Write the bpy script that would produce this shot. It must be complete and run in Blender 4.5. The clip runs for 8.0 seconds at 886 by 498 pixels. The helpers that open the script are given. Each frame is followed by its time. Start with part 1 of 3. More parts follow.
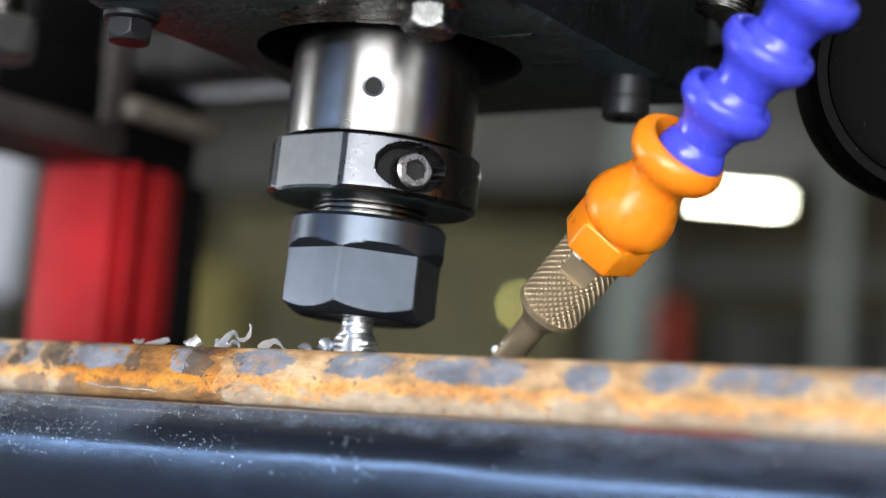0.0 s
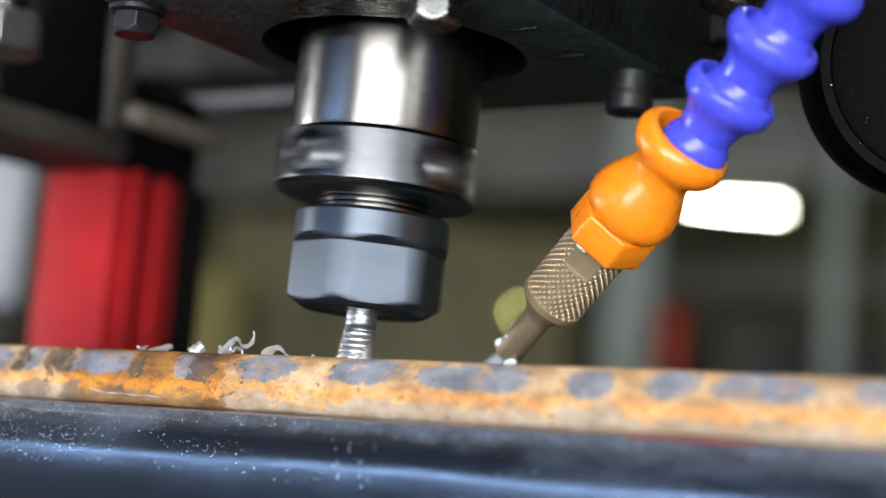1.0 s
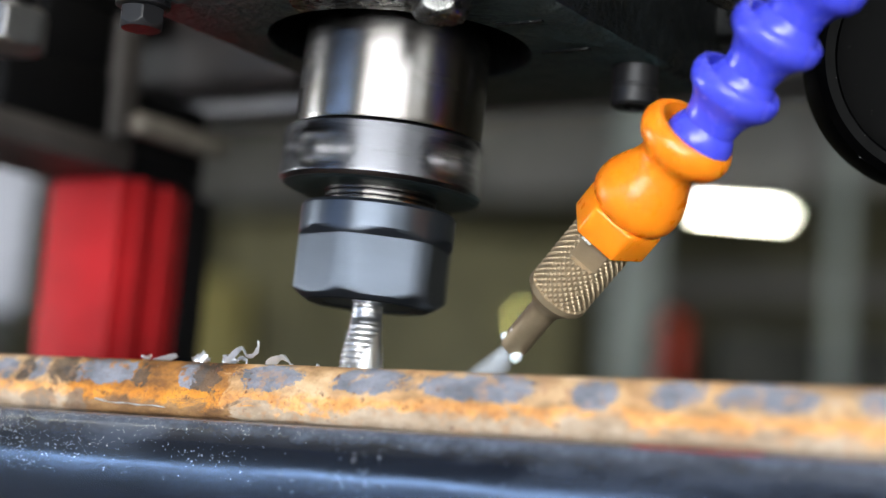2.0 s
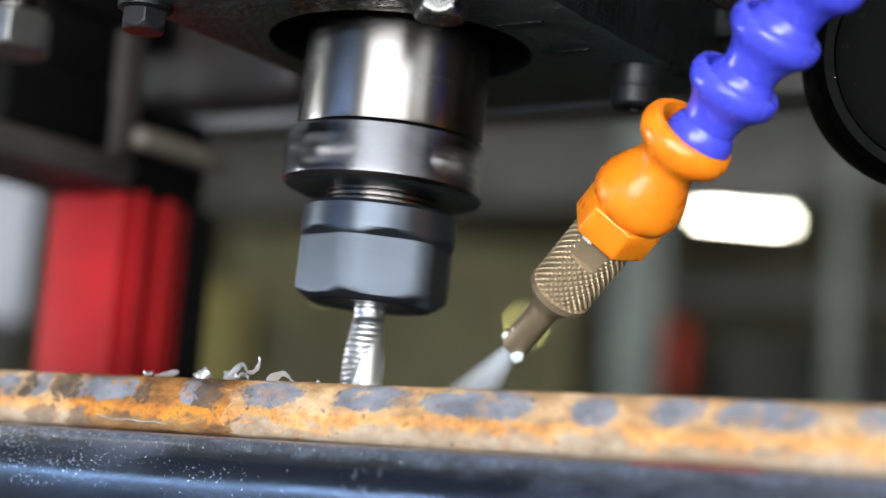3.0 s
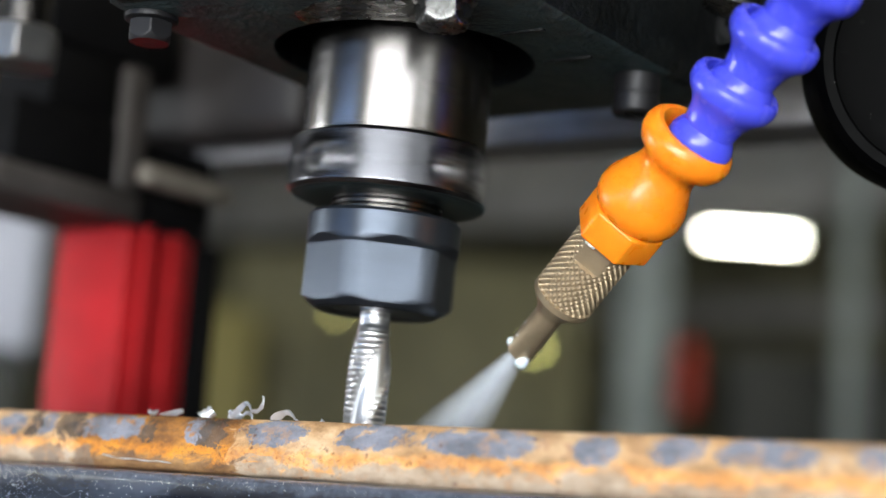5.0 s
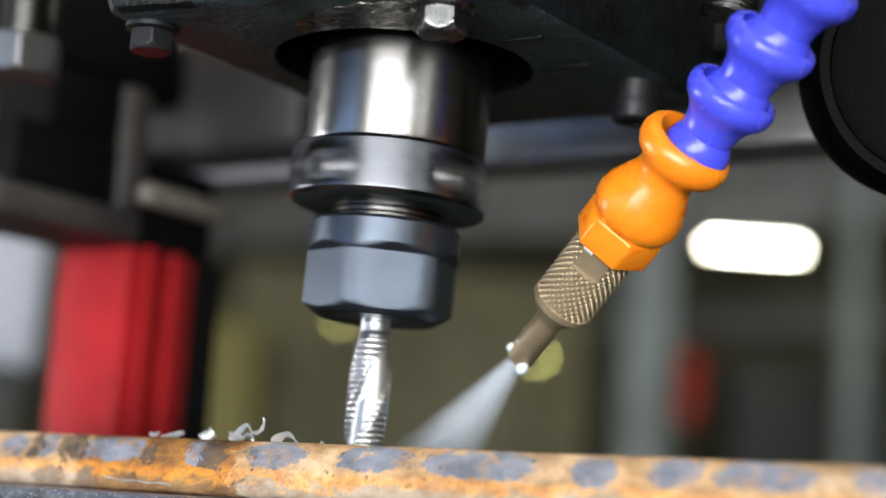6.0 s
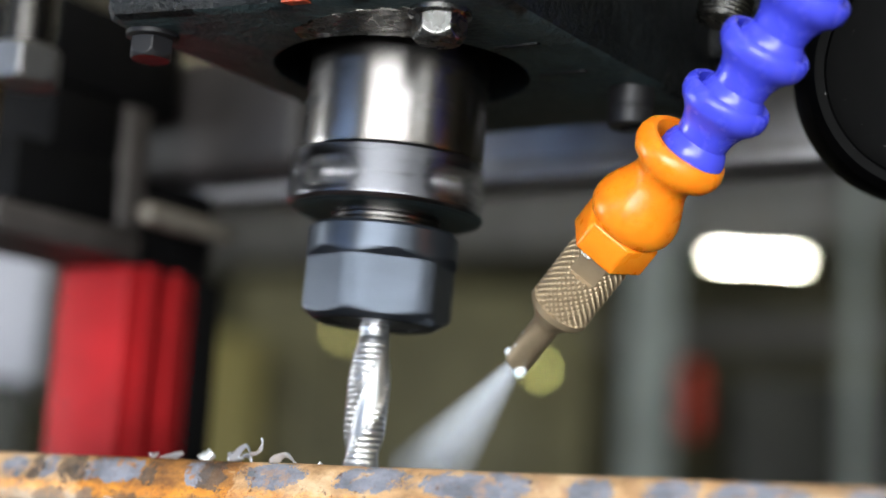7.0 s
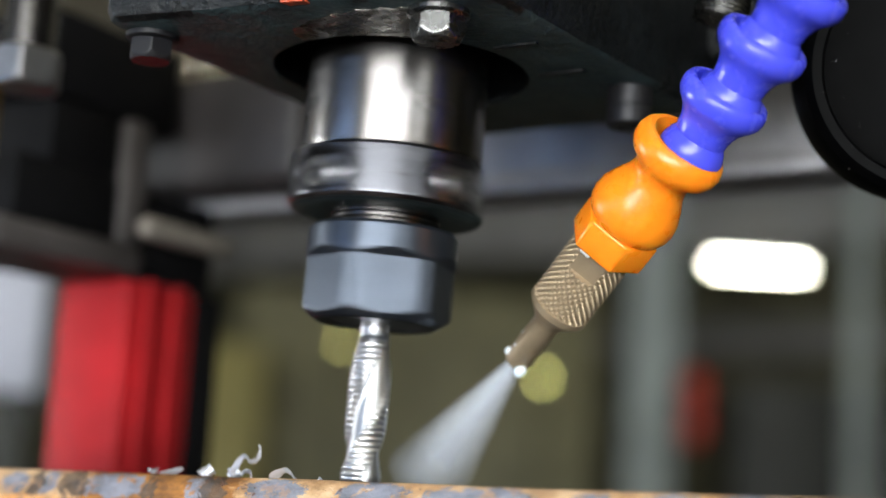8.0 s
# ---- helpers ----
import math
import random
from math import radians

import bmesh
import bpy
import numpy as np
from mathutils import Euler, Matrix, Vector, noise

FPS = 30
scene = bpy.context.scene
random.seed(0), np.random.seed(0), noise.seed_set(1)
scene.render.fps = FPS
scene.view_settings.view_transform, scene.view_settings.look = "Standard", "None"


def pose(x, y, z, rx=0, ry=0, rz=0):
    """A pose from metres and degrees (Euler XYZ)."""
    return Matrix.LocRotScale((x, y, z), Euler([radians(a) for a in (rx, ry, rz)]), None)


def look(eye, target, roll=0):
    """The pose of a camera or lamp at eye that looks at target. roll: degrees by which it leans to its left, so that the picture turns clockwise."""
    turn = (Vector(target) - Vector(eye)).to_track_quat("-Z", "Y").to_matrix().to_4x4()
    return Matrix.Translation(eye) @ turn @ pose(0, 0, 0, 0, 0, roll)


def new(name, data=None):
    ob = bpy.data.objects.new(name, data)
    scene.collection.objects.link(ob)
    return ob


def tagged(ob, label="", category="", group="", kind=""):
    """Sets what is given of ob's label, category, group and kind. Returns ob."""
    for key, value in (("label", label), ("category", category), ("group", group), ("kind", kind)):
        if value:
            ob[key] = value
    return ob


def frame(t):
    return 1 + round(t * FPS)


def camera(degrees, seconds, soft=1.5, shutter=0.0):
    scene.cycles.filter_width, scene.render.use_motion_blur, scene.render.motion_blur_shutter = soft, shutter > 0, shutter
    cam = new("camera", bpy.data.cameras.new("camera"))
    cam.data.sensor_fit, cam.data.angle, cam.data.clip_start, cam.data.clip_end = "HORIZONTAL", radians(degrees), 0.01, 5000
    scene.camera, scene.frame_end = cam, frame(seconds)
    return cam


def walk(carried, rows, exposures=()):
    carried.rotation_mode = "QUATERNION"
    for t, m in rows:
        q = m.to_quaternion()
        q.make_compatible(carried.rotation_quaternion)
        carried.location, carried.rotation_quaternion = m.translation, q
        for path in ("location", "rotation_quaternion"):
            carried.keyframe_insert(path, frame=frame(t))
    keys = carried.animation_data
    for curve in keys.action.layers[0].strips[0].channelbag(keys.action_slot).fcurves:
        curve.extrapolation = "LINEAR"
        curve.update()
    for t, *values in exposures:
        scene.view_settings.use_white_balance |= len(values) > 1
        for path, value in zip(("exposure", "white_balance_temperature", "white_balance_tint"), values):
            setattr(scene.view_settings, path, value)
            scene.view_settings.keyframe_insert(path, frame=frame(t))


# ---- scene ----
cam = camera(30.27, 8.0, soft=1.4, shutter=1.0)
cam.data.dof.use_dof = True
cam.data.dof.focus_distance = 0.324
cam.data.dof.aperture_fstop = 6.6
PATH = [
    (0.0, pose(0.19368, -0.27994, -0.03114, 97.5854, -4.4608, 31.4066)),
    (0.5, pose(0.19383, -0.28038, -0.03117, 97.7067, -4.5132, 31.4011)),
    (1.0, pose(0.19347, -0.28084, -0.03129, 97.8299, -4.5332, 31.3897)),
    (1.5, pose(0.19320, -0.28088, -0.03111, 97.9255, -4.5677, 31.4544)),
    (3.0, pose(0.19462, -0.28216, -0.02888, 98.2554, -4.3507, 31.6511)),
    (3.5, pose(0.19525, -0.28246, -0.02777, 98.3835, -4.2670, 31.7237)),
    (4.0, pose(0.19569, -0.28329, -0.02730, 98.6147, -4.2058, 31.7475)),
    (4.5, pose(0.19629, -0.28346, -0.02664, 98.8108, -4.1100, 31.8895)),
    (6.0, pose(0.19851, -0.28510, -0.02361, 99.3290, -3.7482, 32.1442)),
    (6.5, pose(0.19985, -0.28596, -0.02295, 99.5726, -3.7106, 32.2155)),
    (7.0, pose(0.20057, -0.28647, -0.02208, 99.7530, -3.5915, 32.2563)),
    (7.5, pose(0.20116, -0.28668, -0.02141, 99.9224, -3.4774, 32.3216)),
    (8.0, pose(0.20131, -0.28664, -0.02083, 100.0421, -3.3304, 32.3591)),
]
RISE = [(0.0, 0.00000), (0.5, 0.00125), (1.0, 0.00284), (1.5, 0.00458), (3.0, 0.00955), (3.5, 0.01123), (4.0, 0.01294), (4.5, 0.01459), (6.0, 0.01924), (6.5, 0.02101), (7.0, 0.02265), (7.5, 0.02400), (8.0, 0.02587)]
walk(cam, PATH)

# ---- light ----
world = bpy.data.worlds.new("sky")
scene.world = world
world.use_nodes = True
sky = world.node_tree.nodes.new("ShaderNodeTexSky")
sky.sky_type, sky.sun_disc = "NISHITA", False
sky.sun_elevation, sky.sun_rotation = radians(35), radians(200)
back = world.node_tree.nodes["Background"]
back.inputs["Strength"].default_value = 0.1
world.node_tree.links.new(sky.outputs[0], back.inputs["Color"])
scene.view_settings.exposure = 0.95

MM = 0.001
FLOOR = -1.15


def window_light(name, x, y, z, w, h, target, watts, colour):
    data = bpy.data.lights.new(name, "AREA")
    data.shape, data.size, data.size_y, data.energy, data.color = "RECTANGLE", w, h, watts, colour
    ob = new(name, data)
    ob.matrix_world = look((x, y, z), target)
    return ob


window_light("window_light", 3.8, -5.97, 0.065, 7.6, 2.23, (3.8, 0, 0.065), 640, (0.95, 0.98, 1.0))
window_light("window_light", -4.0, -5.97, 0.4, 4.8, 0.3, (-4.0, 0, 0.4), 47, (0.26, 0.5, 1.0))
window_light("window_light", -9.77, -3.2, 0.45, 2.8, 1.5, (0, -3.2, 0.45), 220, (0.92, 0.96, 1.0))
window_light("window_light", 8.77, -4.1, 0.6, 2.4, 1.8, (0, -4.1, 0.6), 55, (0.95, 0.98, 1.0))

# ---- materials ----


class Nodes:
    """A material with a few short ways to add nodes."""

    def __init__(self, name, colour, rough=0.5, metal=0.0, **more):
        self.mat = bpy.data.materials.new(name)
        self.mat.use_nodes = True
        self.tree = self.mat.node_tree
        self.bsdf = self.tree.nodes["Principled BSDF"]
        self.bsdf.inputs["Base Color"].default_value = (*colour, 1)
        self.bsdf.inputs["Roughness"].default_value = rough
        self.bsdf.inputs["Metallic"].default_value = metal
        for key, value in more.items():
            self.bsdf.inputs[key.replace("_", " ")].default_value = value
        self.coord = self.add("ShaderNodeTexCoord").outputs["Object"]

    def add(self, kind, **props):
        n = self.tree.nodes.new(kind)
        for key, value in props.items():
            if key == "operation":
                n.operation = value
            elif key == "blend_type":
                n.blend_type = value
            elif key == "data_type":
                n.data_type = value
        return n

    def link(self, a, b):
        self.tree.links.new(a, b)

    def scaled(self, sx, sy, sz, at=(0, 0, 0)):
        m = self.add("ShaderNodeMapping")
        m.inputs["Scale"].default_value = (sx, sy, sz)
        m.inputs["Location"].default_value = at
        self.link(self.coord, m.inputs["Vector"])
        return m.outputs[0]

    def noise(self, scale, detail=4.0, rough=0.55, vector=None, distort=0.0):
        n = self.add("ShaderNodeTexNoise")
        n.inputs["Scale"].default_value, n.inputs["Detail"].default_value = scale, detail
        n.inputs["Roughness"].default_value, n.inputs["Distortion"].default_value = rough, distort
        self.link(vector or self.coord, n.inputs["Vector"])
        return n.outputs["Fac"]

    def ramp(self, fac, stops):
        r = self.add("ShaderNodeValToRGB")
        e = r.color_ramp.elements
        while len(e) < len(stops):
            e.new(0.5)
        for el, (p, c) in zip(e, stops):
            el.position, el.color = p, ((c, c, c, 1) if isinstance(c, (int, float)) else (*c, 1))
        self.link(fac, r.inputs["Fac"])
        return r.outputs["Color"]

    def math(self, op, a, b):
        n = self.add("ShaderNodeMath", operation=op)
        for i, v in enumerate((a, b)):
            if isinstance(v, (int, float)):
                n.inputs[i].default_value = v
            else:
                self.link(v, n.inputs[i])
        return n.outputs[0]

    def mix(self, fac, a, b, blend="MIX"):
        n = self.add("ShaderNodeMix", data_type="RGBA", blend_type=blend)
        for sock, v in ((n.inputs[0], fac), (n.inputs[6], a), (n.inputs[7], b)):
            if isinstance(v, (int, float)):
                sock.default_value = v
            elif isinstance(v, tuple):
                sock.default_value = (*v, 1)
            else:
                self.link(v, sock)
        return n.outputs[2]

    def axis(self, which):
        s = self.add("ShaderNodeSeparateXYZ")
        self.link(self.coord, s.inputs[0])
        return s.outputs[which]

    def colour(self, out):
        self.link(out, self.bsdf.inputs["Base Color"])

    def rough(self, fac, lo, hi):
        m = self.add("ShaderNodeMapRange")
        m.inputs["To Min"].default_value, m.inputs["To Max"].default_value = lo, hi
        self.link(fac, m.inputs["Value"])
        self.link(m.outputs[0], self.bsdf.inputs["Roughness"])

    def bump(self, height, distance, strength=1.0):
        b = self.add("ShaderNodeBump")
        b.inputs["Distance"].default_value, b.inputs["Strength"].default_value = distance, strength
        self.link(height, b.inputs["Height"])
        self.link(b.outputs[0], self.bsdf.inputs["Normal"])


def ground_steel():
    n = Nodes("ground_steel", (0.5, 0.49, 0.47), 0.16, 1.0)
    n.rough(n.noise(60, 3), 0.24, 0.29)
    n.colour(n.ramp(n.noise(90, 5), [(0.3, (0.115, 0.104, 0.094)), (0.6, (0.15, 0.148, 0.147))]))
    return n.mat


def black_oxide(name, base, rough, metal=0.85, spread=0.12):
    n = Nodes(name, base, rough, metal)
    f = n.noise(160, 6, 0.65)
    lo, hi = tuple(c * (1 - spread) for c in base), tuple(min(1, c * (1 + spread)) for c in base)
    n.colour(n.ramp(f, [(0.3, lo), (0.7, hi)]))
    n.rough(n.noise(420, 4), rough - 0.07, rough + 0.12)
    n.bump(n.noise(1500, 3), 0.00002, 0.4)
    return n.mat


def painted_cast(name, lo, hi, spec, rough):
    """Thick brushed paint over a rough casting, wet with oil in places."""
    n = Nodes(name, hi, rough)
    n.colour(n.ramp(n.noise(70, 5, 0.6), [(0.35, lo), (0.65, hi)]))
    n.bsdf.inputs["Specular IOR Level"].default_value = spec
    n.rough(n.noise(140, 5), rough - 0.14, rough + 0.16)
    lumps = n.math("MULTIPLY", n.noise(230, 3, 0.5, None, 0.4), 1.6)
    n.bump(n.math("ADD", lumps, n.noise(620, 5, 0.6)), 0.0007, 0.8)
    return n.mat


def plastic(name, base, rough, sub=0.0):
    n = Nodes(name, base, rough)
    n.bsdf.inputs["Subsurface Weight"].default_value = sub
    n.bsdf.inputs["Subsurface Radius"].default_value = (0.002, 0.001, 0.0006)
    n.rough(n.noise(240, 4), rough - 0.06, rough + 0.09)
    n.bump(n.noise(600, 3), 0.00004, 0.35)
    return n.mat


# mill scale patches along the bar: middle and half length in millimetres
PATCHES = [(-77, 4.5), (-67, 3.5), (-47.5, 10.5), (-24, 4), (-5, 8), (20, 9), (44, 12.5), (66, 4.2), (81.5, 6), (99, 9.5), (119, 6), (-95, 9), (146, 9)]
# darker bruised patches left by the clamp
DARK_PATCHES = [(-59, 4.5), (-36.5, 2.6), (-19.5, 3.6), (-70, 2.2)]


def rust():
    n = Nodes("rusty_mill_scale", (0.4, 0.2, 0.06), 0.7)
    x, z = n.axis(0), n.axis(2)
    fine = n.noise(1100, 6, 0.7)
    mid = n.noise(230, 5, 0.65, n.scaled(0.55, 1, 1))
    big = n.noise(60, 4, 0.6, n.scaled(0.6, 1, 1))
    ragged = n.noise(150, 6, 0.75, n.scaled(0.7, 1, 1.1), 0.8)

    def near(spots):
        best = None
        for mid_x, half in spots:
            d = n.math("DIVIDE", n.math("ABSOLUTE", n.math("SUBTRACT", x, mid_x * MM), 0.0), half * MM)
            best = d if best is None else n.math("MINIMUM", best, d)
        return n.math("POWER", best, 2.0)

    def blot(spots, z0, half, rough):
        dz = n.math("DIVIDE", n.math("ABSOLUTE", n.math("SUBTRACT", z, z0), 0.0), half)
        edge = n.math("ADD", n.math("MULTIPLY", n.math("SUBTRACT", ragged, 0.5), rough), n.math("MULTIPLY", n.math("SUBTRACT", fine, 0.5), 1.8))
        d = n.math("ADD", n.math("ADD", near(spots), n.math("POWER", dz, 2.0)), edge)
        return n.ramp(n.math("MULTIPLY", d, 0.5), [(0.45, 1.0), (0.5, 0.0)])

    # pale dry rust, and a stretch soaked deep orange by oil
    pale = n.ramp(mid, [(0.32, (0.4, 0.17, 0.05)), (0.44, (0.62, 0.29, 0.08)), (0.58, (0.75, 0.41, 0.155)), (0.7, (0.7, 0.49, 0.31))])
    deep = n.ramp(mid, [(0.34, (0.24, 0.085, 0.015)), (0.46, (0.52, 0.19, 0.015)), (0.62, (0.66, 0.28, 0.025))])
    span = n.math("DIVIDE", n.math("ABSOLUTE", n.math("ADD", x, 0.0335), 0.0), 0.0215)
    soaked = n.ramp(n.math("ADD", n.math("MULTIPLY", span, 0.5), n.math("MULTIPLY", n.math("SUBTRACT", ragged, 0.5), 0.5)), [(0.47, 1.0), (0.52, 0.0)])
    col = n.mix(soaked, pale, deep)
    specks = n.ramp(fine, [(0.55, 0.0), (0.63, 0.75)])
    col = n.mix(specks, col, (0.3, 0.1, 0.025))
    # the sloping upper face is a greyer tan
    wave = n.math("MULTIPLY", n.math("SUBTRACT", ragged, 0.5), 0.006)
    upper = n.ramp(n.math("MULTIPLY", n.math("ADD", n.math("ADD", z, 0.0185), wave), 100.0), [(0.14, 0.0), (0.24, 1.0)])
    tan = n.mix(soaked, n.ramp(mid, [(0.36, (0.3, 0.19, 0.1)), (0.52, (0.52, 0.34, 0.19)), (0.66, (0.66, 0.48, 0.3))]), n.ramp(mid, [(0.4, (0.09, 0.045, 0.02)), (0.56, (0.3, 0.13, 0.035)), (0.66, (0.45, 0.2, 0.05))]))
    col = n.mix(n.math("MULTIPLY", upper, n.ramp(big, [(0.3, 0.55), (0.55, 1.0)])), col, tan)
    # grey scale, flecked where it has flaked off
    patch = blot(PATCHES, -0.0136, 0.0026, 4.8)
    flecks = n.ramp(n.noise(330, 4, 0.6, n.scaled(0.8, 1, 1)), [(0.6, 1.0), (0.64, 0.25)])
    scale = n.ramp(mid, [(0.36, (0.12, 0.13, 0.16)), (0.62, (0.26, 0.275, 0.34))])
    col = n.mix(n.math("MULTIPLY", patch, flecks), col, scale)
    bruise = blot(DARK_PATCHES, -0.0138, 0.003, 7.0)
    col = n.mix(n.math("MULTIPLY", bruise, 0.9), col, n.ramp(mid, [(0.4, (0.03, 0.024, 0.02)), (0.6, (0.11, 0.08, 0.06))]))
    # grey-brown dirt along the foot, darkest where the oil has run
    low = n.ramp(n.math("ADD", n.math("MULTIPLY", n.math("ADD", z, 0.0236), 150.0), n.math("MULTIPLY", n.math("SUBTRACT", ragged, 0.5), 2.2)), [(0.56, 1.0), (0.78, 0.0)])
    dry = n.ramp(mid, [(0.38, (0.24, 0.195, 0.145)), (0.6, (0.42, 0.355, 0.285))])
    wet = n.ramp(mid, [(0.4, (0.1, 0.055, 0.025)), (0.6, (0.27, 0.16, 0.075))])
    col = n.mix(n.math("MULTIPLY", low, 0.88), col, n.mix(soaked, dry, wet))
    col = n.mix(n.math("MULTIPLY", blot([(-64, 5), (-53, 2.5)], -0.0205, 0.0028, 5.0), 0.75), col, (0.17, 0.13, 0.1))
    crumbs = n.ramp(n.noise(430, 5, 0.7, n.scaled(0.8, 1, 1)), [(0.54, 0.0), (0.6, 1.0)])
    col = n.mix(n.math("MULTIPLY", crumbs, n.ramp(big, [(0.35, 0.15), (0.6, 0.7)])), col, n.mix(soaked, (0.42, 0.24, 0.13), (0.14, 0.065, 0.025)))
    pits = n.ramp(n.noise(520, 3, 0.6), [(0.3, 1.0), (0.37, 0.0)])
    col = n.mix(n.math("MULTIPLY", pits, 0.75), col, (0.12, 0.05, 0.03))
    n.colour(col)
    n.rough(mid, 0.42, 0.78)
    n.bump(n.math("ADD", n.math("ADD", n.math("MULTIPLY", fine, 0.4), mid), n.math("ADD", n.math("MULTIPLY", pits, -0.5), n.math("MULTIPLY", patch, 0.3))), 0.0006, 0.7)
    return n.mat


def gloss_black():
    n = Nodes("black_painted_steel", (0.006, 0.009, 0.018), 0.25)
    x = n.axis(0)
    z = n.axis(2)
    dust = n.ramp(n.noise(900, 6, 0.8), [(0.62, 0.0), (0.72, 1.0)])
    sheen_smear = n.ramp(n.noise(42, 5, 0.65, n.scaled(0.6, 1, 1.8)), [(0.45, 0.0), (0.62, 1.0)])
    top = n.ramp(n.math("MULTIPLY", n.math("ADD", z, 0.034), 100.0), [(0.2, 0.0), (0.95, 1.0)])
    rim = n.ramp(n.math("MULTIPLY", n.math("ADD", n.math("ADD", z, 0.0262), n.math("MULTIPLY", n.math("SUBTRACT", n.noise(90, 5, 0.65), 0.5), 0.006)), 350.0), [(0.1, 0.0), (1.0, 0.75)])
    dust_sheen = n.math("MAXIMUM", n.math("MULTIPLY", n.math("MULTIPLY", sheen_smear, top), 0.3), n.math("MULTIPLY", rim, n.ramp(n.noise(700, 5, 0.7), [(0.3, 0.25), (0.7, 0.9)])))
    n.colour(n.mix(n.math("ADD", n.math("MULTIPLY", dust, 0.12), dust_sheen), (0.006, 0.009, 0.018), (0.2, 0.25, 0.36)))
    n.bsdf.inputs["Specular IOR Level"].default_value = 1.0
    n.bsdf.inputs["Coat Weight"].default_value = 0.15
    n.bsdf.inputs["Coat Roughness"].default_value = 0.12
    n.rough(n.math("ADD", n.noise(150, 5), n.math("MULTIPLY", dust_sheen, 5.0)), 0.11, 0.2)
    n.bump(n.noise(900, 5), 0.00003, 0.5)
    return n.mat


def plain(name, base, rough=0.6, metal=0.0, scale=30.0, spread=0.35):
    n = Nodes(name, base, rough, metal)
    lo, hi = tuple(c * (1 - spread) for c in base), tuple(min(1, c * (1 + spread)) for c in base)
    n.colour(n.ramp(n.noise(scale, 5, 0.6), [(0.3, lo), (0.7, hi)]))
    n.rough(n.noise(scale * 3, 4), max(0.05, rough - 0.1), min(1, rough + 0.12))
    return n.mat


def glow(name, colour, strength):
    n = Nodes(name, (0.8, 0.8, 0.8), 0.5)
    n.bsdf.inputs["Emission Color"].default_value = (*colour, 1)
    n.bsdf.inputs["Emission Strength"].default_value = strength
    return n.mat


def mist(name, density):
    n = Nodes(name, (0.84, 0.9, 0.98), 1.0)
    z = n.axis(2)
    streak = n.noise(1.0, 3, 0.6, n.scaled(900, 900, 70))
    along = n.ramp(n.math("MULTIPLY", z, -18.0), [(0.0, 1.0), (0.35, 0.75), (1.0, 0.25)])
    a = n.math("MULTIPLY", n.math("MULTIPLY", along, density), n.ramp(streak, [(0.3, 0.8), (0.7, 1.1)]))
    n.link(a, n.bsdf.inputs["Alpha"])
    return n.mat


STEEL = ground_steel()
SCREW = black_oxide("bright_screw_steel", (0.42, 0.42, 0.43), 0.26, 1.0)
def oily_metal():
    n = Nodes("oily_bare_metal", (0.2, 0.19, 0.17), 0.2, 1.0)
    n.colour(n.ramp(n.noise(240, 5, 0.65, n.scaled(0.5, 1, 1)), [(0.35, (0.05, 0.047, 0.04)), (0.6, (0.34, 0.33, 0.3))]))
    n.rough(n.noise(400, 4), 0.15, 0.4)
    n.bump(n.noise(260, 5, 0.6, n.scaled(0.45, 1, 1), 0.6), 0.0012, 0.9)
    return n.mat


WORN = oily_metal()
GLOSS = plain("black_rubber", (0.0006, 0.0006, 0.0007), 0.4, 0.0, 60)
GLOSS.node_tree.nodes["Principled BSDF"].inputs["Specular IOR Level"].default_value = 0.03

YELLOWED = plain("brass", (0.26, 0.17, 0.07), 0.5, 1.0, 60)
WHITE = plain("white_sealant", (0.75, 0.73, 0.68), 0.6, 0.0, 200)
MIST = mist("coolant_mist", 0.17)
OXIDE = black_oxide("black_oxide_steel", (0.03, 0.034, 0.04), 0.35)
NUT = black_oxide("grey_nitrided_steel", (0.072, 0.085, 0.107), 0.3)
COLLAR = black_oxide("worn_dark_steel", (0.105, 0.107, 0.118), 0.27, 1.0)
MILLED = black_oxide("milled_bright_steel", (0.32, 0.32, 0.32), 0.36, 1.0)
HOLE_SHADE = plain("painted_hole_shade", (0.01, 0.01, 0.01), 0.8)
CAST = painted_cast("black_cast_paint", (0.002, 0.0026, 0.003), (0.0045, 0.006, 0.007), 0.3, 0.32)
TEAL = painted_cast("dark_teal_with_bounce_light", (0.013, 0.02, 0.022), (0.03, 0.048, 0.051), 0.28, 0.4)
BOLT = black_oxide("zinc_bolt_steel", (0.2, 0.2, 0.195), 0.25, 1.0)
BOLT_DARK = black_oxide("black_bolt_steel", (0.014, 0.014, 0.016), 0.4, 0.4)
ORANGE = plastic("orange_plastic", (1.0, 0.27, 0.012), 0.27, 0.55)
BLUE = plastic("blue_plastic", (0.068, 0.08, 0.74), 0.25, 0.15)
BRASS = black_oxide("bronze_anodised_metal", (0.38, 0.295, 0.19), 0.4, 0.6)
CUTTER = black_oxide("bright_carbide", (0.74, 0.76, 0.79), 0.34, 1.0)
CHIPPED = plain("red_orange_paint", (0.42, 0.06, 0.02), 0.5, 0.0, 300, 0.5)
RUST = rust()
BLACK = gloss_black()
CHIP = black_oxide("bright_steel_swarf", (0.74, 0.79, 0.87), 0.33, 0.75)
FILINGS = black_oxide("bright_metal_filings", (0.85, 0.9, 0.98), 0.45, 0.2)
DROP = Nodes("milky_coolant", (0.92, 0.93, 0.93), 0.15, 0.0, Subsurface_Weight=0.3).mat
RED = plain("red_painted_steel", (0.3, 0.007, 0.01), 0.6, 0.0, 25)
RED.node_tree.nodes["Principled BSDF"].inputs["Specular IOR Level"].default_value = 0.25
SAFETY_RED = plain("bright_red_enamel", (0.55, 0.035, 0.015), 0.4, 0.0, 8.0, 0.2)
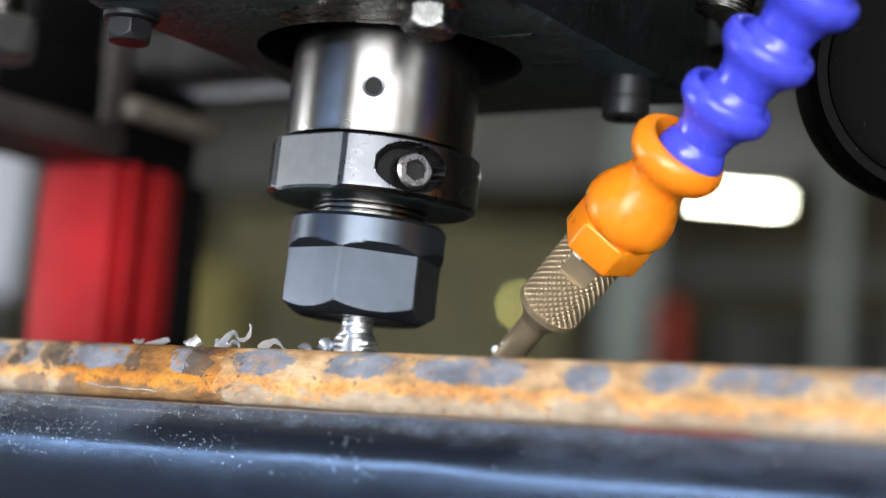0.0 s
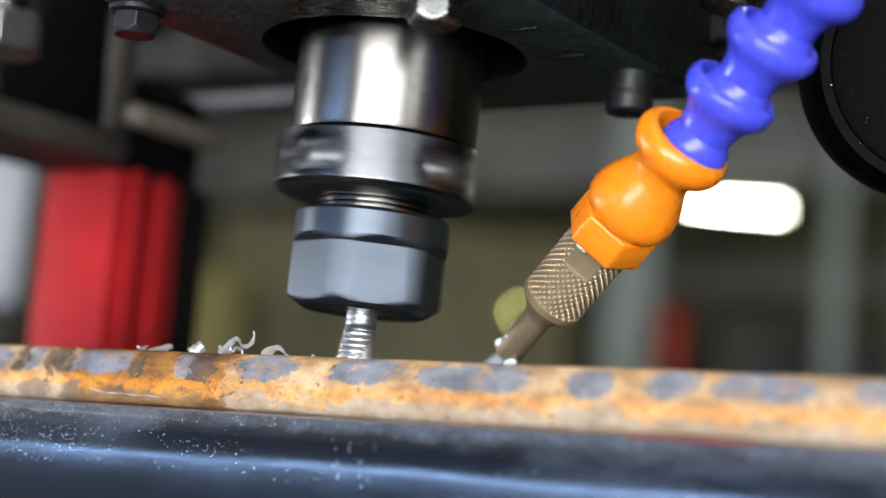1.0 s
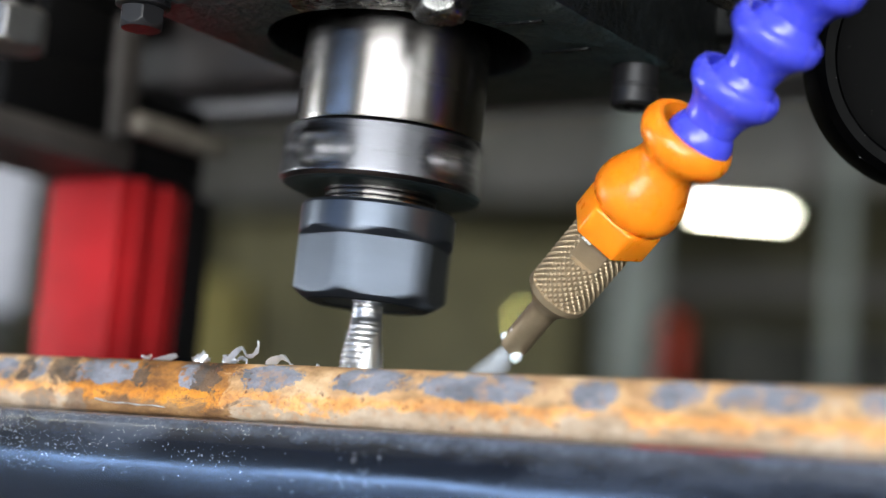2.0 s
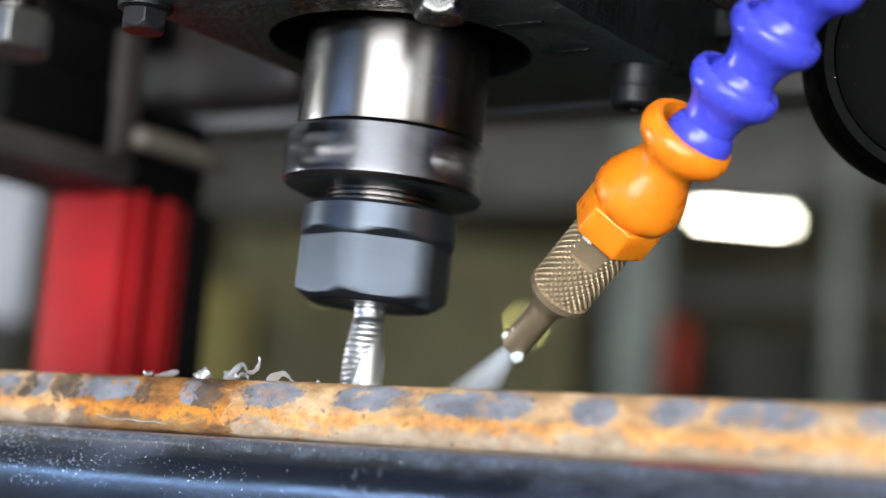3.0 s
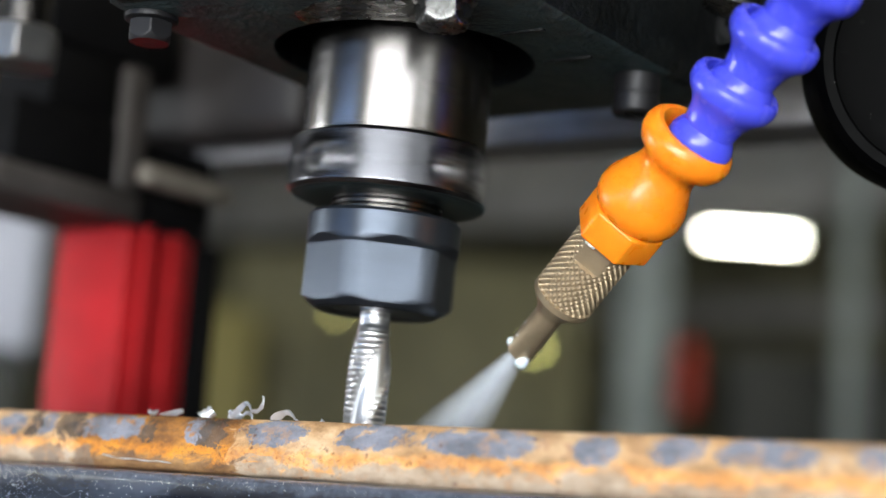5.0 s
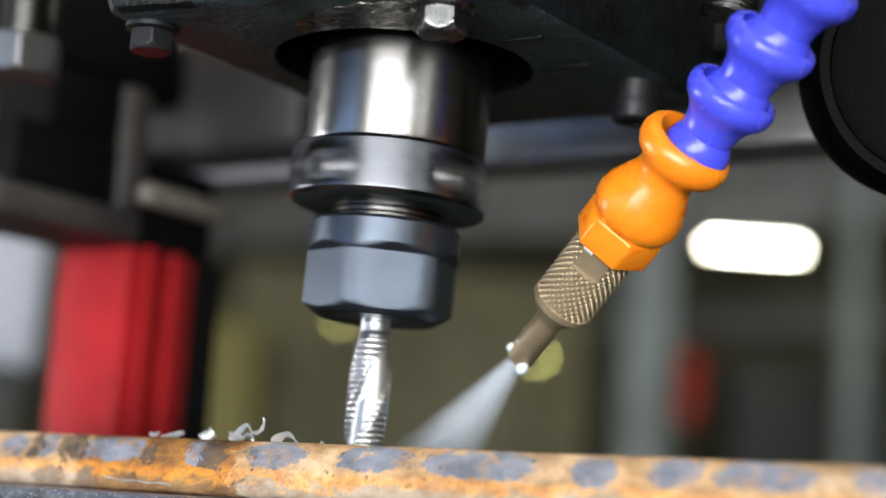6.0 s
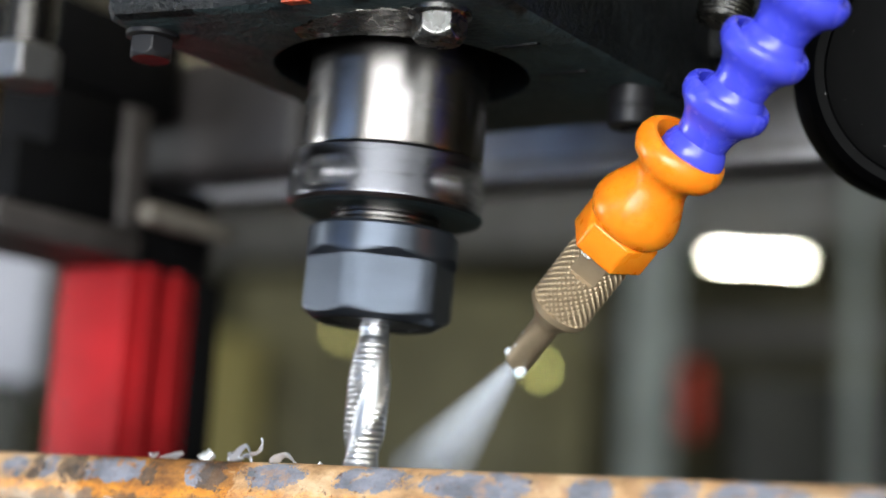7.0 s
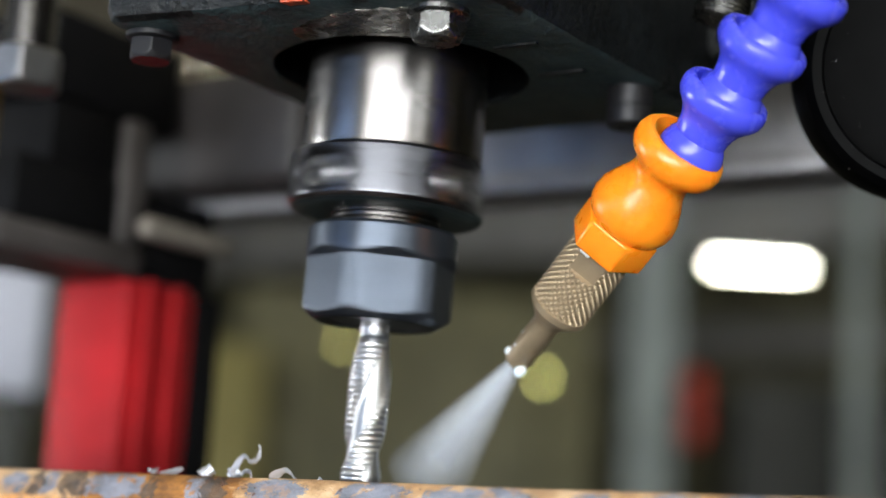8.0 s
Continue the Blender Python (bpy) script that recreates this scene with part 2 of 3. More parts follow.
GREY = plain("grey_cast_iron", (0.042, 0.037, 0.035), 0.6, 0.0, 40)
IRON = plain("dark_oily_iron", (0.02, 0.017, 0.017), 0.55, 0.0, 40, 0.6)
DARK = plain("dark_machine_paint", (0.0025, 0.0025, 0.003), 0.7, 0.0, 30)
DARK.node_tree.nodes["Principled BSDF"].inputs["Specular IOR Level"].default_value = 0.12
WALLM = plain("olive_workshop_wall", (0.11, 0.105, 0.065), 0.85, 0.0, 2.0)
FLOORM = plain("oiled_concrete", (0.13, 0.125, 0.12), 0.7, 0.0, 3.0)
CEILM = plain("yellowed_ceiling_paint", (0.45, 0.4, 0.3), 0.85, 0.0, 1.5)
POST = plain("pale_painted_post", (0.25, 0.285, 0.27), 0.6, 0.0, 4.0)
BEAM = plain("grey_painted_steel_beam", (0.2, 0.195, 0.185), 0.6, 0.0, 3.0)
TUBE = glow("fluorescent_tube_glow", (1.0, 0.97, 0.8), 30.0)
TAN = plain("tan_grey_metal", (0.14, 0.125, 0.105), 0.55, 0.0, 60)
PALE = plain("pale_grey_metal", (0.33, 0.345, 0.4), 0.5, 0.0, 8.0, 0.2)
STEELGREY = plain("grey_steel", (0.28, 0.28, 0.3), 0.45, 0.4, 40)
OCHRE = plain("ochre_paint", (0.24, 0.205, 0.06), 0.6, 0.0, 5.0)
OLIVE = plain("olive_paint", (0.13, 0.12, 0.058), 0.6, 0.0, 4.0)
DIM = plain("dark_grey_paint", (0.026, 0.029, 0.026), 0.6, 0.0, 4.0)
FAINT = glow("faint_yellow_glow", (0.8, 0.75, 0.2), 4.0)
YELLOW = glow("yellow_indicator_glow", (0.8, 0.76, 0.22), 8.0)

# ---- mesh helpers ----


def mesh_of(name, bm, material, smooth=35):
    me = bpy.data.meshes.new(name)
    bmesh.ops.recalc_face_normals(bm, faces=bm.faces[:])
    for e in bm.edges:
        if len(e.link_faces) == 2:
            e.smooth = e.calc_face_angle(0) < radians(smooth)
    for f in bm.faces:
        f.smooth = True
    bm.to_mesh(me)
    bm.free()
    me.materials.append(material)
    return me


def part(name, bm, material, parent=None, label="", at=None, smooth=35):
    ob = new(name, mesh_of(name, bm, material, smooth))
    if parent:
        ob.parent = parent
    if at is not None:
        ob.matrix_basis = at
    return tagged(ob, label)


def thing(name, label, category, at=None, group="", kind=""):
    ob = new(name)
    if at is not None:
        ob.matrix_basis = at
    return tagged(ob, label, category, group, kind)


def lathe(profile, n=64, bm=None, cap=True):
    """A turned body round z from (radius, height) pairs in millimetres."""
    bm = bm or bmesh.new()
    rings = []
    for r, z in profile:
        rings.append([bm.verts.new((r * MM * math.cos(2 * math.pi * i / n), r * MM * math.sin(2 * math.pi * i / n), z * MM)) for i in range(n)])
    for a, b in zip(rings, rings[1:]):
        for i in range(n):
            bm.faces.new((a[i], a[(i + 1) % n], b[(i + 1) % n], b[i]))
    if cap:
        bm.faces.new(rings[0][::-1])
        bm.faces.new(rings[-1])
    return bm


def box(x0, y0, z0, x1, y1, z1, bevel=0.0, seg=2, bm=None):
    """A box in millimetres with rounded edges."""
    fresh = bmesh.new()
    bmesh.ops.create_cube(fresh, size=1)
    for v in fresh.verts:
        v.co = Vector(((x0 + x1) / 2 + v.co.x * (x1 - x0), (y0 + y1) / 2 + v.co.y * (y1 - y0), (z0 + z1) / 2 + v.co.z * (z1 - z0))) * MM
    if bevel:
        bmesh.ops.bevel(fresh, geom=fresh.edges[:], offset=bevel * MM, segments=seg, affect="EDGES", profile=0.5)
    if bm is None:
        return fresh
    me = bpy.data.meshes.new("tmp")
    fresh.to_mesh(me)
    fresh.free()
    bm.from_mesh(me)
    bpy.data.meshes.remove(me)
    return bm


def prism(outline, z0, z1, bevel=0.0, seg=2):
    """An upright prism from an outline in millimetres."""
    bm = bmesh.new()
    lo = [bm.verts.new((x * MM, y * MM, z0 * MM)) for x, y in outline]
    hi = [bm.verts.new((x * MM, y * MM, z1 * MM)) for x, y in outline]
    n = len(outline)
    bm.faces.new(lo[::-1])
    bm.faces.new(hi)
    for i in range(n):
        bm.faces.new((lo[i], lo[(i + 1) % n], hi[(i + 1) % n], hi[i]))
    if bevel:
        bmesh.ops.bevel(bm, geom=bm.edges[:], offset=bevel * MM, segments=seg, affect="EDGES", profile=0.5)
    return bm


def extrude_x(section, x0, x1, steps=1, wobble=0.0):
    """A bar along x from a (y, z) section in millimetres, with an uneven skin."""
    bm = bmesh.new()
    rings = []
    for k in range(steps + 1):
        x = x0 + (x1 - x0) * k / steps
        ring = []
        for y, z in section:
            d = noise.noise(Vector((x * 0.05, y * 0.3, z * 0.3))) * wobble
            ring.append(bm.verts.new((x * MM, (y + d) * MM, (z + d * 0.6) * MM)))
        rings.append(ring)
    n = len(section)
    for a, b in zip(rings, rings[1:]):
        for i in range(n):
            bm.faces.new((a[i], a[(i + 1) % n], b[(i + 1) % n], b[i]))
    bm.faces.new(rings[0][::-1])
    bm.faces.new(rings[-1])
    return bm


def grain(bm, at, rx, ry, rz):
    """A tiny eight-sided grain at a place in millimetres."""
    c = Vector(at)
    v = [bm.verts.new((c + Vector(d)) * MM) for d in ((rx, 0, 0), (0, ry, 0), (-rx, 0, 0), (0, -ry, 0), (0, 0, rz), (0, 0, -rz))]
    for i in range(4):
        bm.faces.new((v[i], v[(i + 1) % 4], v[4]))
        bm.faces.new((v[(i + 1) % 4], v[i], v[5]))


def along(p, q):
    """The pose at p (millimetres) with z towards q."""
    d = (Vector(q) - Vector(p)).normalized()
    return Matrix.Translation(Vector(p) * MM) @ d.to_track_quat("Z", "Y").to_matrix().to_4x4()


# ---- the room ----
def room():
    def slab(name, x0, y0, z0, x1, y1, z1, mat, label):
        return tagged(part(name, box(x0 * 1000, y0 * 1000, z0 * 1000, x1 * 1000, y1 * 1000, z1 * 1000), mat), label, name.split("_")[0], kind="structure")

    slab("floor", -10, -6.3, FLOOR - 0.2, 9, 14.2, FLOOR, FLOORM, "oil-stained grey concrete workshop floor")
    slab("ceiling", -10, -6.3, 3.4, 9, 14.2, 3.6, CEILM, "yellowed painted workshop ceiling")
    slab("wall_north", -9.8, 14, FLOOR, 8.8, 14.2, 3.4, WALLM, "dark olive painted workshop wall")

    def opened(name, along_x, at, lo, hi, holes):
        """A wall with openings: holes are (from, to, sill, head)."""
        bm = bmesh.new()
        edge = lo
        cuts = []
        for a, b, z0, z1 in holes:
            cuts += [(edge, a, FLOOR, 3.4), (a, b, FLOOR, z0), (a, b, z1, 3.4)]
            edge = b
        cuts.append((edge, hi, FLOOR, 3.4))
        for a, b, z0, z1 in cuts:
            if along_x:
                box(a * 1000, at * 1000, z0 * 1000, b * 1000, (at + 0.2) * 1000, z1 * 1000, bm=bm)
            else:
                box(at * 1000, a * 1000, z0 * 1000, (at + 0.2) * 1000, b * 1000, z1 * 1000, bm=bm)
        tagged(part(name, bm, WALLM), "dark olive painted wall with window openings", "wall", kind="structure")

    opened("wall_south", True, -6.2, -9.8, 8.8, [(-6.4, -1.6, 0.25, 0.55), (0.0, 7.6, -1.05, 1.18)])
    opened("wall_east", False, 8.8, -6.2, 14.2, [(-5.3, -2.9, -0.3, 1.5)])
    opened("wall_west", False, -10.0, -6.2, 14.2, [(-4.6, -1.8, -0.3, 1.2)])
    # bars of the unseen windows, uneven to put streaks in the spindle's reflections
    k = 1
    for along_x, at, a, b, z0, z1, bars in ((True, -5.96, 0.0, 7.6, -1.05, 1.18, 10), (True, -5.96, -6.4, -1.6, 0.25, 0.55, 3), (False, 8.7, -5.3, -2.9, -0.3, 1.5, 2), (False, -9.78, -4.6, -1.8, -0.3, 1.2, 2)):
        win = thing("window_%d" % k, "unseen steel framed workshop window with upright bars", "window", kind="structure")
        k += 1
        spans = [(a + (b - a) * i / bars - (0.04, 0.12, 0.06)[i % 3], a + (b - a) * i / bars + (0.04, 0.12, 0.06)[i % 3], z0, z1) for i in range(bars + 1)] + [(a, b, z0 - 0.05, z0 + 0.03), (a, b, z1 - 0.03, z1 + 0.05)]
        for p, q, lo, hi in spans:
            dims = (p, at, lo, q, at + 0.06, hi) if along_x else (at, p, lo, at + 0.06, q, hi)
            part("window_bar", box(*[v * 1000 for v in dims]), POST, win)


room()


# ---- the milling head ----
def hexagon(af, turn=0.0):
    r = af / math.sqrt(3)
    return [(r * math.cos(radians(60 * i + turn)), r * math.sin(radians(60 * i + turn))) for i in range(6)]


def hex_body(af, z0, z1, chamfer_lo, chamfer_hi, turn=0.0):
    """A hexagon bar section turned down at both ends: a nut's or bolt head's rounded corners."""
    bm = bmesh.new()
    n, rows = 96, []
    rc = af / math.sqrt(3)
    levels = []
    for i in range(9):
        levels.append(z0 + chamfer_lo * i / 8)
    for i in range(1, 10):
        levels.append(z0 + chamfer_lo + (z1 - z0 - chamfer_lo - chamfer_hi) * i / 10)
    for i in range(9):
        levels.append(z1 - chamfer_hi + chamfer_hi * i / 8)
    for z in levels:
        row = []
        for i in range(n):
            a = 2 * math.pi * i / n
            b = (math.degrees(a) - turn) % 60 - 30
            r = af / 2 / math.cos(radians(b))
            if chamfer_lo:
                r = min(r, af / 2 * 0.95 + (z - z0) / chamfer_lo * (rc - af / 2 * 0.95) * 1.05)
            if chamfer_hi:
                r = min(r, af / 2 * 0.95 + (z1 - z) / chamfer_hi * (rc - af / 2 * 0.95) * 1.05)
            row.append(bm.verts.new((r * MM * math.cos(a), r * MM * math.sin(a), z * MM)))
        rows.append(row)
    for a, b in zip(rows, rows[1:]):
        for i in range(n):
            bm.faces.new((a[i], a[(i + 1) % n], b[(i + 1) % n], b[i]))
    bm.faces.new(rows[0][::-1])
    bm.faces.new(rows[-1])
    return bm


BORE_X, BORE_Y = 0.0013, 0.0008  # the bore lies a little off the spindle


def head_body():
    """The cast body: a four-cornered block with a round bore in its underside."""
    bm = bmesh.new()
    corners = [(-37, -55), (48, -42), (52, 55), (-40, 58)]
    n, r, zb = 96, 28.3, 53.8
    inner, outer, rise, deep = [], [], [], []
    for i in range(n):
        a = 2 * math.pi * (i + 0.5) / n
        d = Vector((math.cos(a), math.sin(a)))
        best = 1e9
        for k in range(4):
            p, q = Vector(corners[k]), Vector(corners[(k + 1) % 4])
            e = q - p
            den = d.x * e.y - d.y * e.x
            if abs(den) > 1e-9:
                s = (p.x * e.y - p.y * e.x) / den
                if s > 0:
                    best = min(best, s)
        o = d * best
        w = noise.noise(Vector((o.x * 0.12, o.y * 0.12, 0))) * 0.7
        inner.append(bm.verts.new((d.x * r * MM + BORE_X, d.y * r * MM + BORE_Y, zb * MM)))
        rise.append(bm.verts.new((d.x * r * MM + BORE_X, d.y * r * MM + BORE_Y, (zb + 16) * MM)))
        o2 = o - o.normalized() * 3.0
        outer.append(bm.verts.new((o2.x * MM, o2.y * MM, zb * MM)))
        deep.append([bm.verts.new(((o.x - d.x * k1) * MM, (o.y - d.y * k1) * MM, (zb + h + w * 0.4) * MM)) for k1, h in ((1.0, 0.8), (0.0, 3.0), (0.0, 70.0))])
    for i in range(n):
        j = (i + 1) % n
        bm.faces.new((inner[i], inner[j], outer[j], outer[i]))
        bm.faces.new((rise[i], rise[j], inner[j], inner[i]))
        bm.faces.new((outer[i], outer[j], deep[j][0], deep[i][0]))
        for k in (0, 1):
            bm.faces.new((deep[i][k], deep[j][k], deep[j][k + 1], deep[i][k + 1]))
    bm.faces.new(rise)
    bm.faces.new([d[2] for d in deep])
    return bm


def bolt(parent, x, y, z, af, height, mat, turn, label, washer=True):
    b = part("bolt", hex_body(af, -height, 0, 1.6, 0.4, turn), mat, parent, label, pose(x * MM, y * MM, z * MM))
    if washer:
        part("washer", lathe([(af * 0.6, 0), (af * 0.66, 0.3), (af * 0.66, 1.4), (af * 0.6, 1.7)], 40), mat, b)
    return b


LEAN = Matrix.Translation((0, 0, 0.038)) @ Matrix.Rotation(radians(1.8), 4, Vector((-0.52, 0.853, 0))) @ Matrix.Translation((0, 0, -0.038))  # the spindle stands slightly off square
TOWARDS = -58.0  # the side of the spindle that faces the camera


def milling_head():
    head = thing("milling_head", "black cast milling head holding a bright steel spindle", "milling machine")
    body = part("head_body", head_body(), CAST, head, "rough black painted casting with bounce light painted into its dark teal underside")
    body.data.materials.append(TEAL)
    for f in body.data.polygons:
        if f.normal.z < -0.9 and f.center.z < 0.0545:
            f.material_index = 1
    # low steps cast into the underside
    for x0, y0, x1, y1 in ((30.5, -9.2, 41, -7.8), (29.5, 11.6, 41, 13.0), (-36, 33, -20, 35)):
        part("cast_rib", box(x0, y0, 53.3, x1, y1, 54.4, 0.4), CAST, head)
    bolt(head, 32.6, -32.9, 52.6, 9.5, 4.9, BOLT, 26, "bright zinc hexagon bolt")
    bolt(head, -32.5, -42.8, 52.5, 8.4, 4.4, BOLT_DARK, 14, "black hexagon bolt")
    cap = part("cap_bolt", lathe([(2.4, -6.5), (2.4, -8.8), (4.5, -8.8), (5.0, -8.2), (5.05, -5.2), (4.85, -5.0), (4.85, -4.4), (5.05, -4.2), (5.1, 0.2)], 40), BOLT_DARK, head, "black socket head bolt", pose(0.0434, 0.0294, 0.0538))
    part("socket", prism(hexagon(4.4), -8.0, -6.4), HOLE_SHADE, cap)
    rim = [(28.3 * math.cos(radians(a)), 28.3 * math.sin(radians(a))) for a in range(-98, -47, 5)]
    edge = [(24.5, -26.5), (26.6, -29.5), (27.4, -33), (28.6, -36.5), (27.6, -38.2), (25.2, -38.0), (23.4, -39.6), (20.5, -39.1), (18, -40.3), (14.6, -39.3), (12, -39.9), (9, -38.7), (5.2, -38.3), (2, -36.4), (-1.4, -35.2), (-3.2, -31.8)]
    part("scraped_pad", prism(rim + edge, 53.6, 54.2, 0.1), WORN, head, "scraped oily bare metal pad round the bore")
    part("paint_chip", prism([(5.8, -48.6), (7.0, -48.6), (7.6, -48.2), (9.0, -48.4), (10.1, -47.9), (11.2, -47.9), (11.0, -45.6), (6.4, -46.2)], 54.1, 55.3, 0.1), CHIPPED, head, "orange paint chip")
    # round side housing with a raised lip
    m = along((106.3, 43.0, 55.3), (159.3, -42.0, 43.3))
    side = part("side_housing", lathe([(24, -14), (27, -12), (27.3, -4), (26.6, -1.2), (25, 0), (23, 0), (22.4, -0.8), (20, -1.2), (8, -1.5), (7, 0.5), (2, 0.8)], 96), GLOSS, head, "glossy black round housing", m)
    rng = random.Random(7)
    bm = bmesh.new()
    for _ in range(45):
        a, r = rng.uniform(0, 6.283), rng.uniform(18, 27)
        bmesh.ops.create_icosphere(bm, subdivisions=1, radius=rng.choice((0.03, 0.05, 0.06)) * MM, matrix=Matrix.Translation(Vector((r * math.cos(a), r * math.sin(a), 0.05 if 23 < r < 25 else -0.9)) * MM) @ Matrix.Diagonal((rng.choice((1, 1, 3)), 1, 0.6, 1)))
    tagged(part("dust", bm, WHITE, side), kind="stuff")
    part("saddle", box(-34, 54, 74, 34, 116.6, 123, 3), CAST, head, "black saddle riding on the cross beam")
    part("housing_arm", box(45, 52, 66, 120, 64, 90, 4), CAST, head)
    part("ribbed_knob", lathe([(r, z * 0.5) for z in range(28) for r in ((5.2, 5.8) if z % 2 else (5.8, 5.2))], 40), BOLT, head, "grey ribbed knob", along((67.8, 21, 63.8), (71, 23, 82)))
    # steel tie rod with its nut
    rod = part("tie_rod", lathe([(5.5, 64), (6.6, 65), (6.6, 130)], 48), STEEL, head, "bright steel rod", pose(-0.1118, -0.005, 0))
    part("rod_nut", hex_body(17, 60, 70, 1.5, 1.2, 10), MILLED, rod, "bright hexagon nut")
    part("rod_tip", lathe([(3.2, 42), (4.2, 43), (4.2, 61)], 32), YELLOWED, rod, "brass rod end", pose(-0.0085, -0.0045, 0))

    spin = new("spindle")
    spin.parent = head
    tagged(spin, "bright ground spindle with a dark collet chuck")
    part("spindle_nose", lathe([(18.5, 33.5), (19.6, 34), (19.8, 35), (19.8, 70), (18, 71)], 96), STEEL, spin, "bright ground steel nose")
    bore = part("radial_hole", lathe([(2.35, -0.3), (2.3, 0.12), (1.75, 0.12), (1.6, 0.02)], 32), COLLAR, spin, "countersunk radial hole", pose(0, 0, 0.0431) @ pose(0, 0, 0, 0, 0, TOWARDS - 29) @ pose(0.0197, 0, 0, 0, 90, 0))
    part("bore", lathe([(1.75, 0.05), (1.75, 0.16), (1.2, 0.17)], 32), HOLE_SHADE, bore, "dark disc painted in for the bore's shade")
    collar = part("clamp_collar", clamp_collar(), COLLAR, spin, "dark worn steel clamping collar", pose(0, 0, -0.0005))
    part("grease_film", lathe([(16.5, 21.95), (19.6, 21.9), (20.7, 22.3), (20.9, 22.9), (20.3, 22.7), (16.5, 22.4)], 96), TEAL, collar, "dark teal grease under the collar")
    collar.data.materials.append(MILLED)
    collar.data.materials.append(HOLE_SHADE)
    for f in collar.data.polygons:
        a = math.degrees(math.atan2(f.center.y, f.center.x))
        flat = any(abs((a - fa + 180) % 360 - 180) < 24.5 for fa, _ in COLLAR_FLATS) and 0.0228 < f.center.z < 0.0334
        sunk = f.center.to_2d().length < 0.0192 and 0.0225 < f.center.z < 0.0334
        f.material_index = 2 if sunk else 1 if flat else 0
    for a in (0.0, 86.0):
        m = pose(0, 0, 0.0277) @ pose(0, 0, 0, 0, 0, TOWARDS + a) @ pose(0.0185, 0, 0, 0, 90, 0)
        screw = part("cap_screw", socket_screw(3.95, 2.0), SCREW, collar, "bright socket head cap screw", m, 30)
        part("socket", prism(hexagon(3.9), -0.5, 0.9), HOLE_SHADE, screw)
    part("thread_neck", lathe([(r, z) for i in range(5) for r, z in ((11.2, 17 + i * 1.2), (11.9, 17.3 + i * 1.2), (11.9, 17.8 + i * 1.2), (11.2, 18.1 + i * 1.2))], 64), STEEL, spin, "bright threaded steel neck")
    nut = part("collet_nut", nut_body(TOWARDS - 25 - 16), NUT, spin, "grey nitrided hexagon collet nut", pose(0, 0, -0.0008), 28)
    part("nut_face", lathe([(4.6, 0.4), (4.9, -1.0), (6.6, -1.2), (6.9, -0.4), (9.4, -0.4), (9.7, -1.5), (12.6, -1.6), (13.1, -1.2), (12.6, -0.6)], 96), OXIDE, nut, "dark chamfered face")
    part("end_mill", end_mill(), CUTTER, spin, "bright fluted roughing end mill", smooth=50)
    # a curl of swarf that clings to the cutter and turns with it
    part("clinging_swarf", strand(lambda u: Vector((3.6 + 8.4 * u, 1.3 * math.sin(7 * u), 1.5 * math.sin(8.5 * u) - 1.2 * u)), lambda u: 0.32 + 0.35 * math.sin(9 * u) ** 2), CHIP, spin, "bright curl of swarf", pose(0, 0, -0.009) @ pose(0, 0, 0, 0, 0, TOWARDS - 132))
    part("clinging_swarf", curl(1.3, 1.6, 0.8, 2.2, 0.35), CHIP, spin, "", pose(0, 0, -0.0085) @ pose(0, 0, 0, 0, 0, TOWARDS - 120) @ pose(0.0055, 0, 0, 20, 60, 0))
    return head, spin


def curl(radius, turns, rise, width, thick, taper=0.5, n=26):
    """A curled ribbon of swarf in millimetres."""
    bm = bmesh.new()
    rings = []
    for i in range(n + 1):
        u = i / n
        a = 2 * math.pi * turns * u
        r = radius * (1 - 0.35 * u)
        w = width * 0.5 * (1 - taper * abs(2 * u - 1) ** 2) * (0.8 + 0.2 * math.sin(i * 1.9))
        c, s2 = math.cos(a), math.sin(a)
        mid = Vector((r * c, r * s2, rise * turns * u))
        out = Vector((c, s2, 0))
        rings.append([bm.verts.new((mid + out * (thick * p) + Vector((0, 0, w * q)) + out * (0.25 * w * abs(q))) * MM) for p, q in ((0.5, 1), (0.5, 0), (0.5, -1), (-0.5, -1), (-0.5, 0), (-0.5, 1))])
    for a, b in zip(rings, rings[1:]):
        for i in range(6):
            bm.faces.new((a[i], a[(i + 1) % 6], b[(i + 1) % 6], b[i]))
    bm.faces.new(rings[0][::-1])
    bm.faces.new(rings[-1])
    return bm


def grid_body(rows):
    """A closed body from rings of points."""
    bm = bmesh.new()
    made = [[bm.verts.new(p) for p in row] for row in rows]
    n = len(made[0])
    for a, b in zip(made, made[1:]):
        for i in range(n):
            bm.faces.new((a[i], a[(i + 1) % n], b[(i + 1) % n], b[i]))
    bm.faces.new(made[0][::-1])
    bm.faces.new(made[-1])
    return bm


def ring_of(n, z, radius):
    return [Vector((radius(a) * math.cos(radians(a)), radius(a) * math.sin(radians(a)), z)) * MM for a in (360 * i / n for i in range(n))]


def socket_screw(r, half):
    """A cap screw's head with a six-sided socket."""
    rows = [ring_of(72, z, lambda a, q=q: q) for q, z in ((r - 0.2, -2), (r, -1.6), (r, 1.5), (r - 0.15, 2.1), (r - 0.7, 2.5))]
    for z in (2.5, 0.6):
        rows.append(ring_of(72, z, lambda a: half / math.cos(radians(a % 60 - 30))))
    return grid_body(rows)


def nut_body(turn):
    """Six flats milled up into a round nut, with a turned chamfer below."""
    rows = []
    for z in [-1.3 + 0.28 * k for k in range(51)] + [13.2, 14, 15, 16, 17, 18, 18.4, 18.8]:
        def radius(a, z=z):
            b = (a - turn) % 60 - 30
            r = 14.2 / math.cos(radians(b)) + max(0.0, z - 11.6) * 1.4
            r = min(r, 16.35, 13.2 + (z + 1.3) * 1.5)
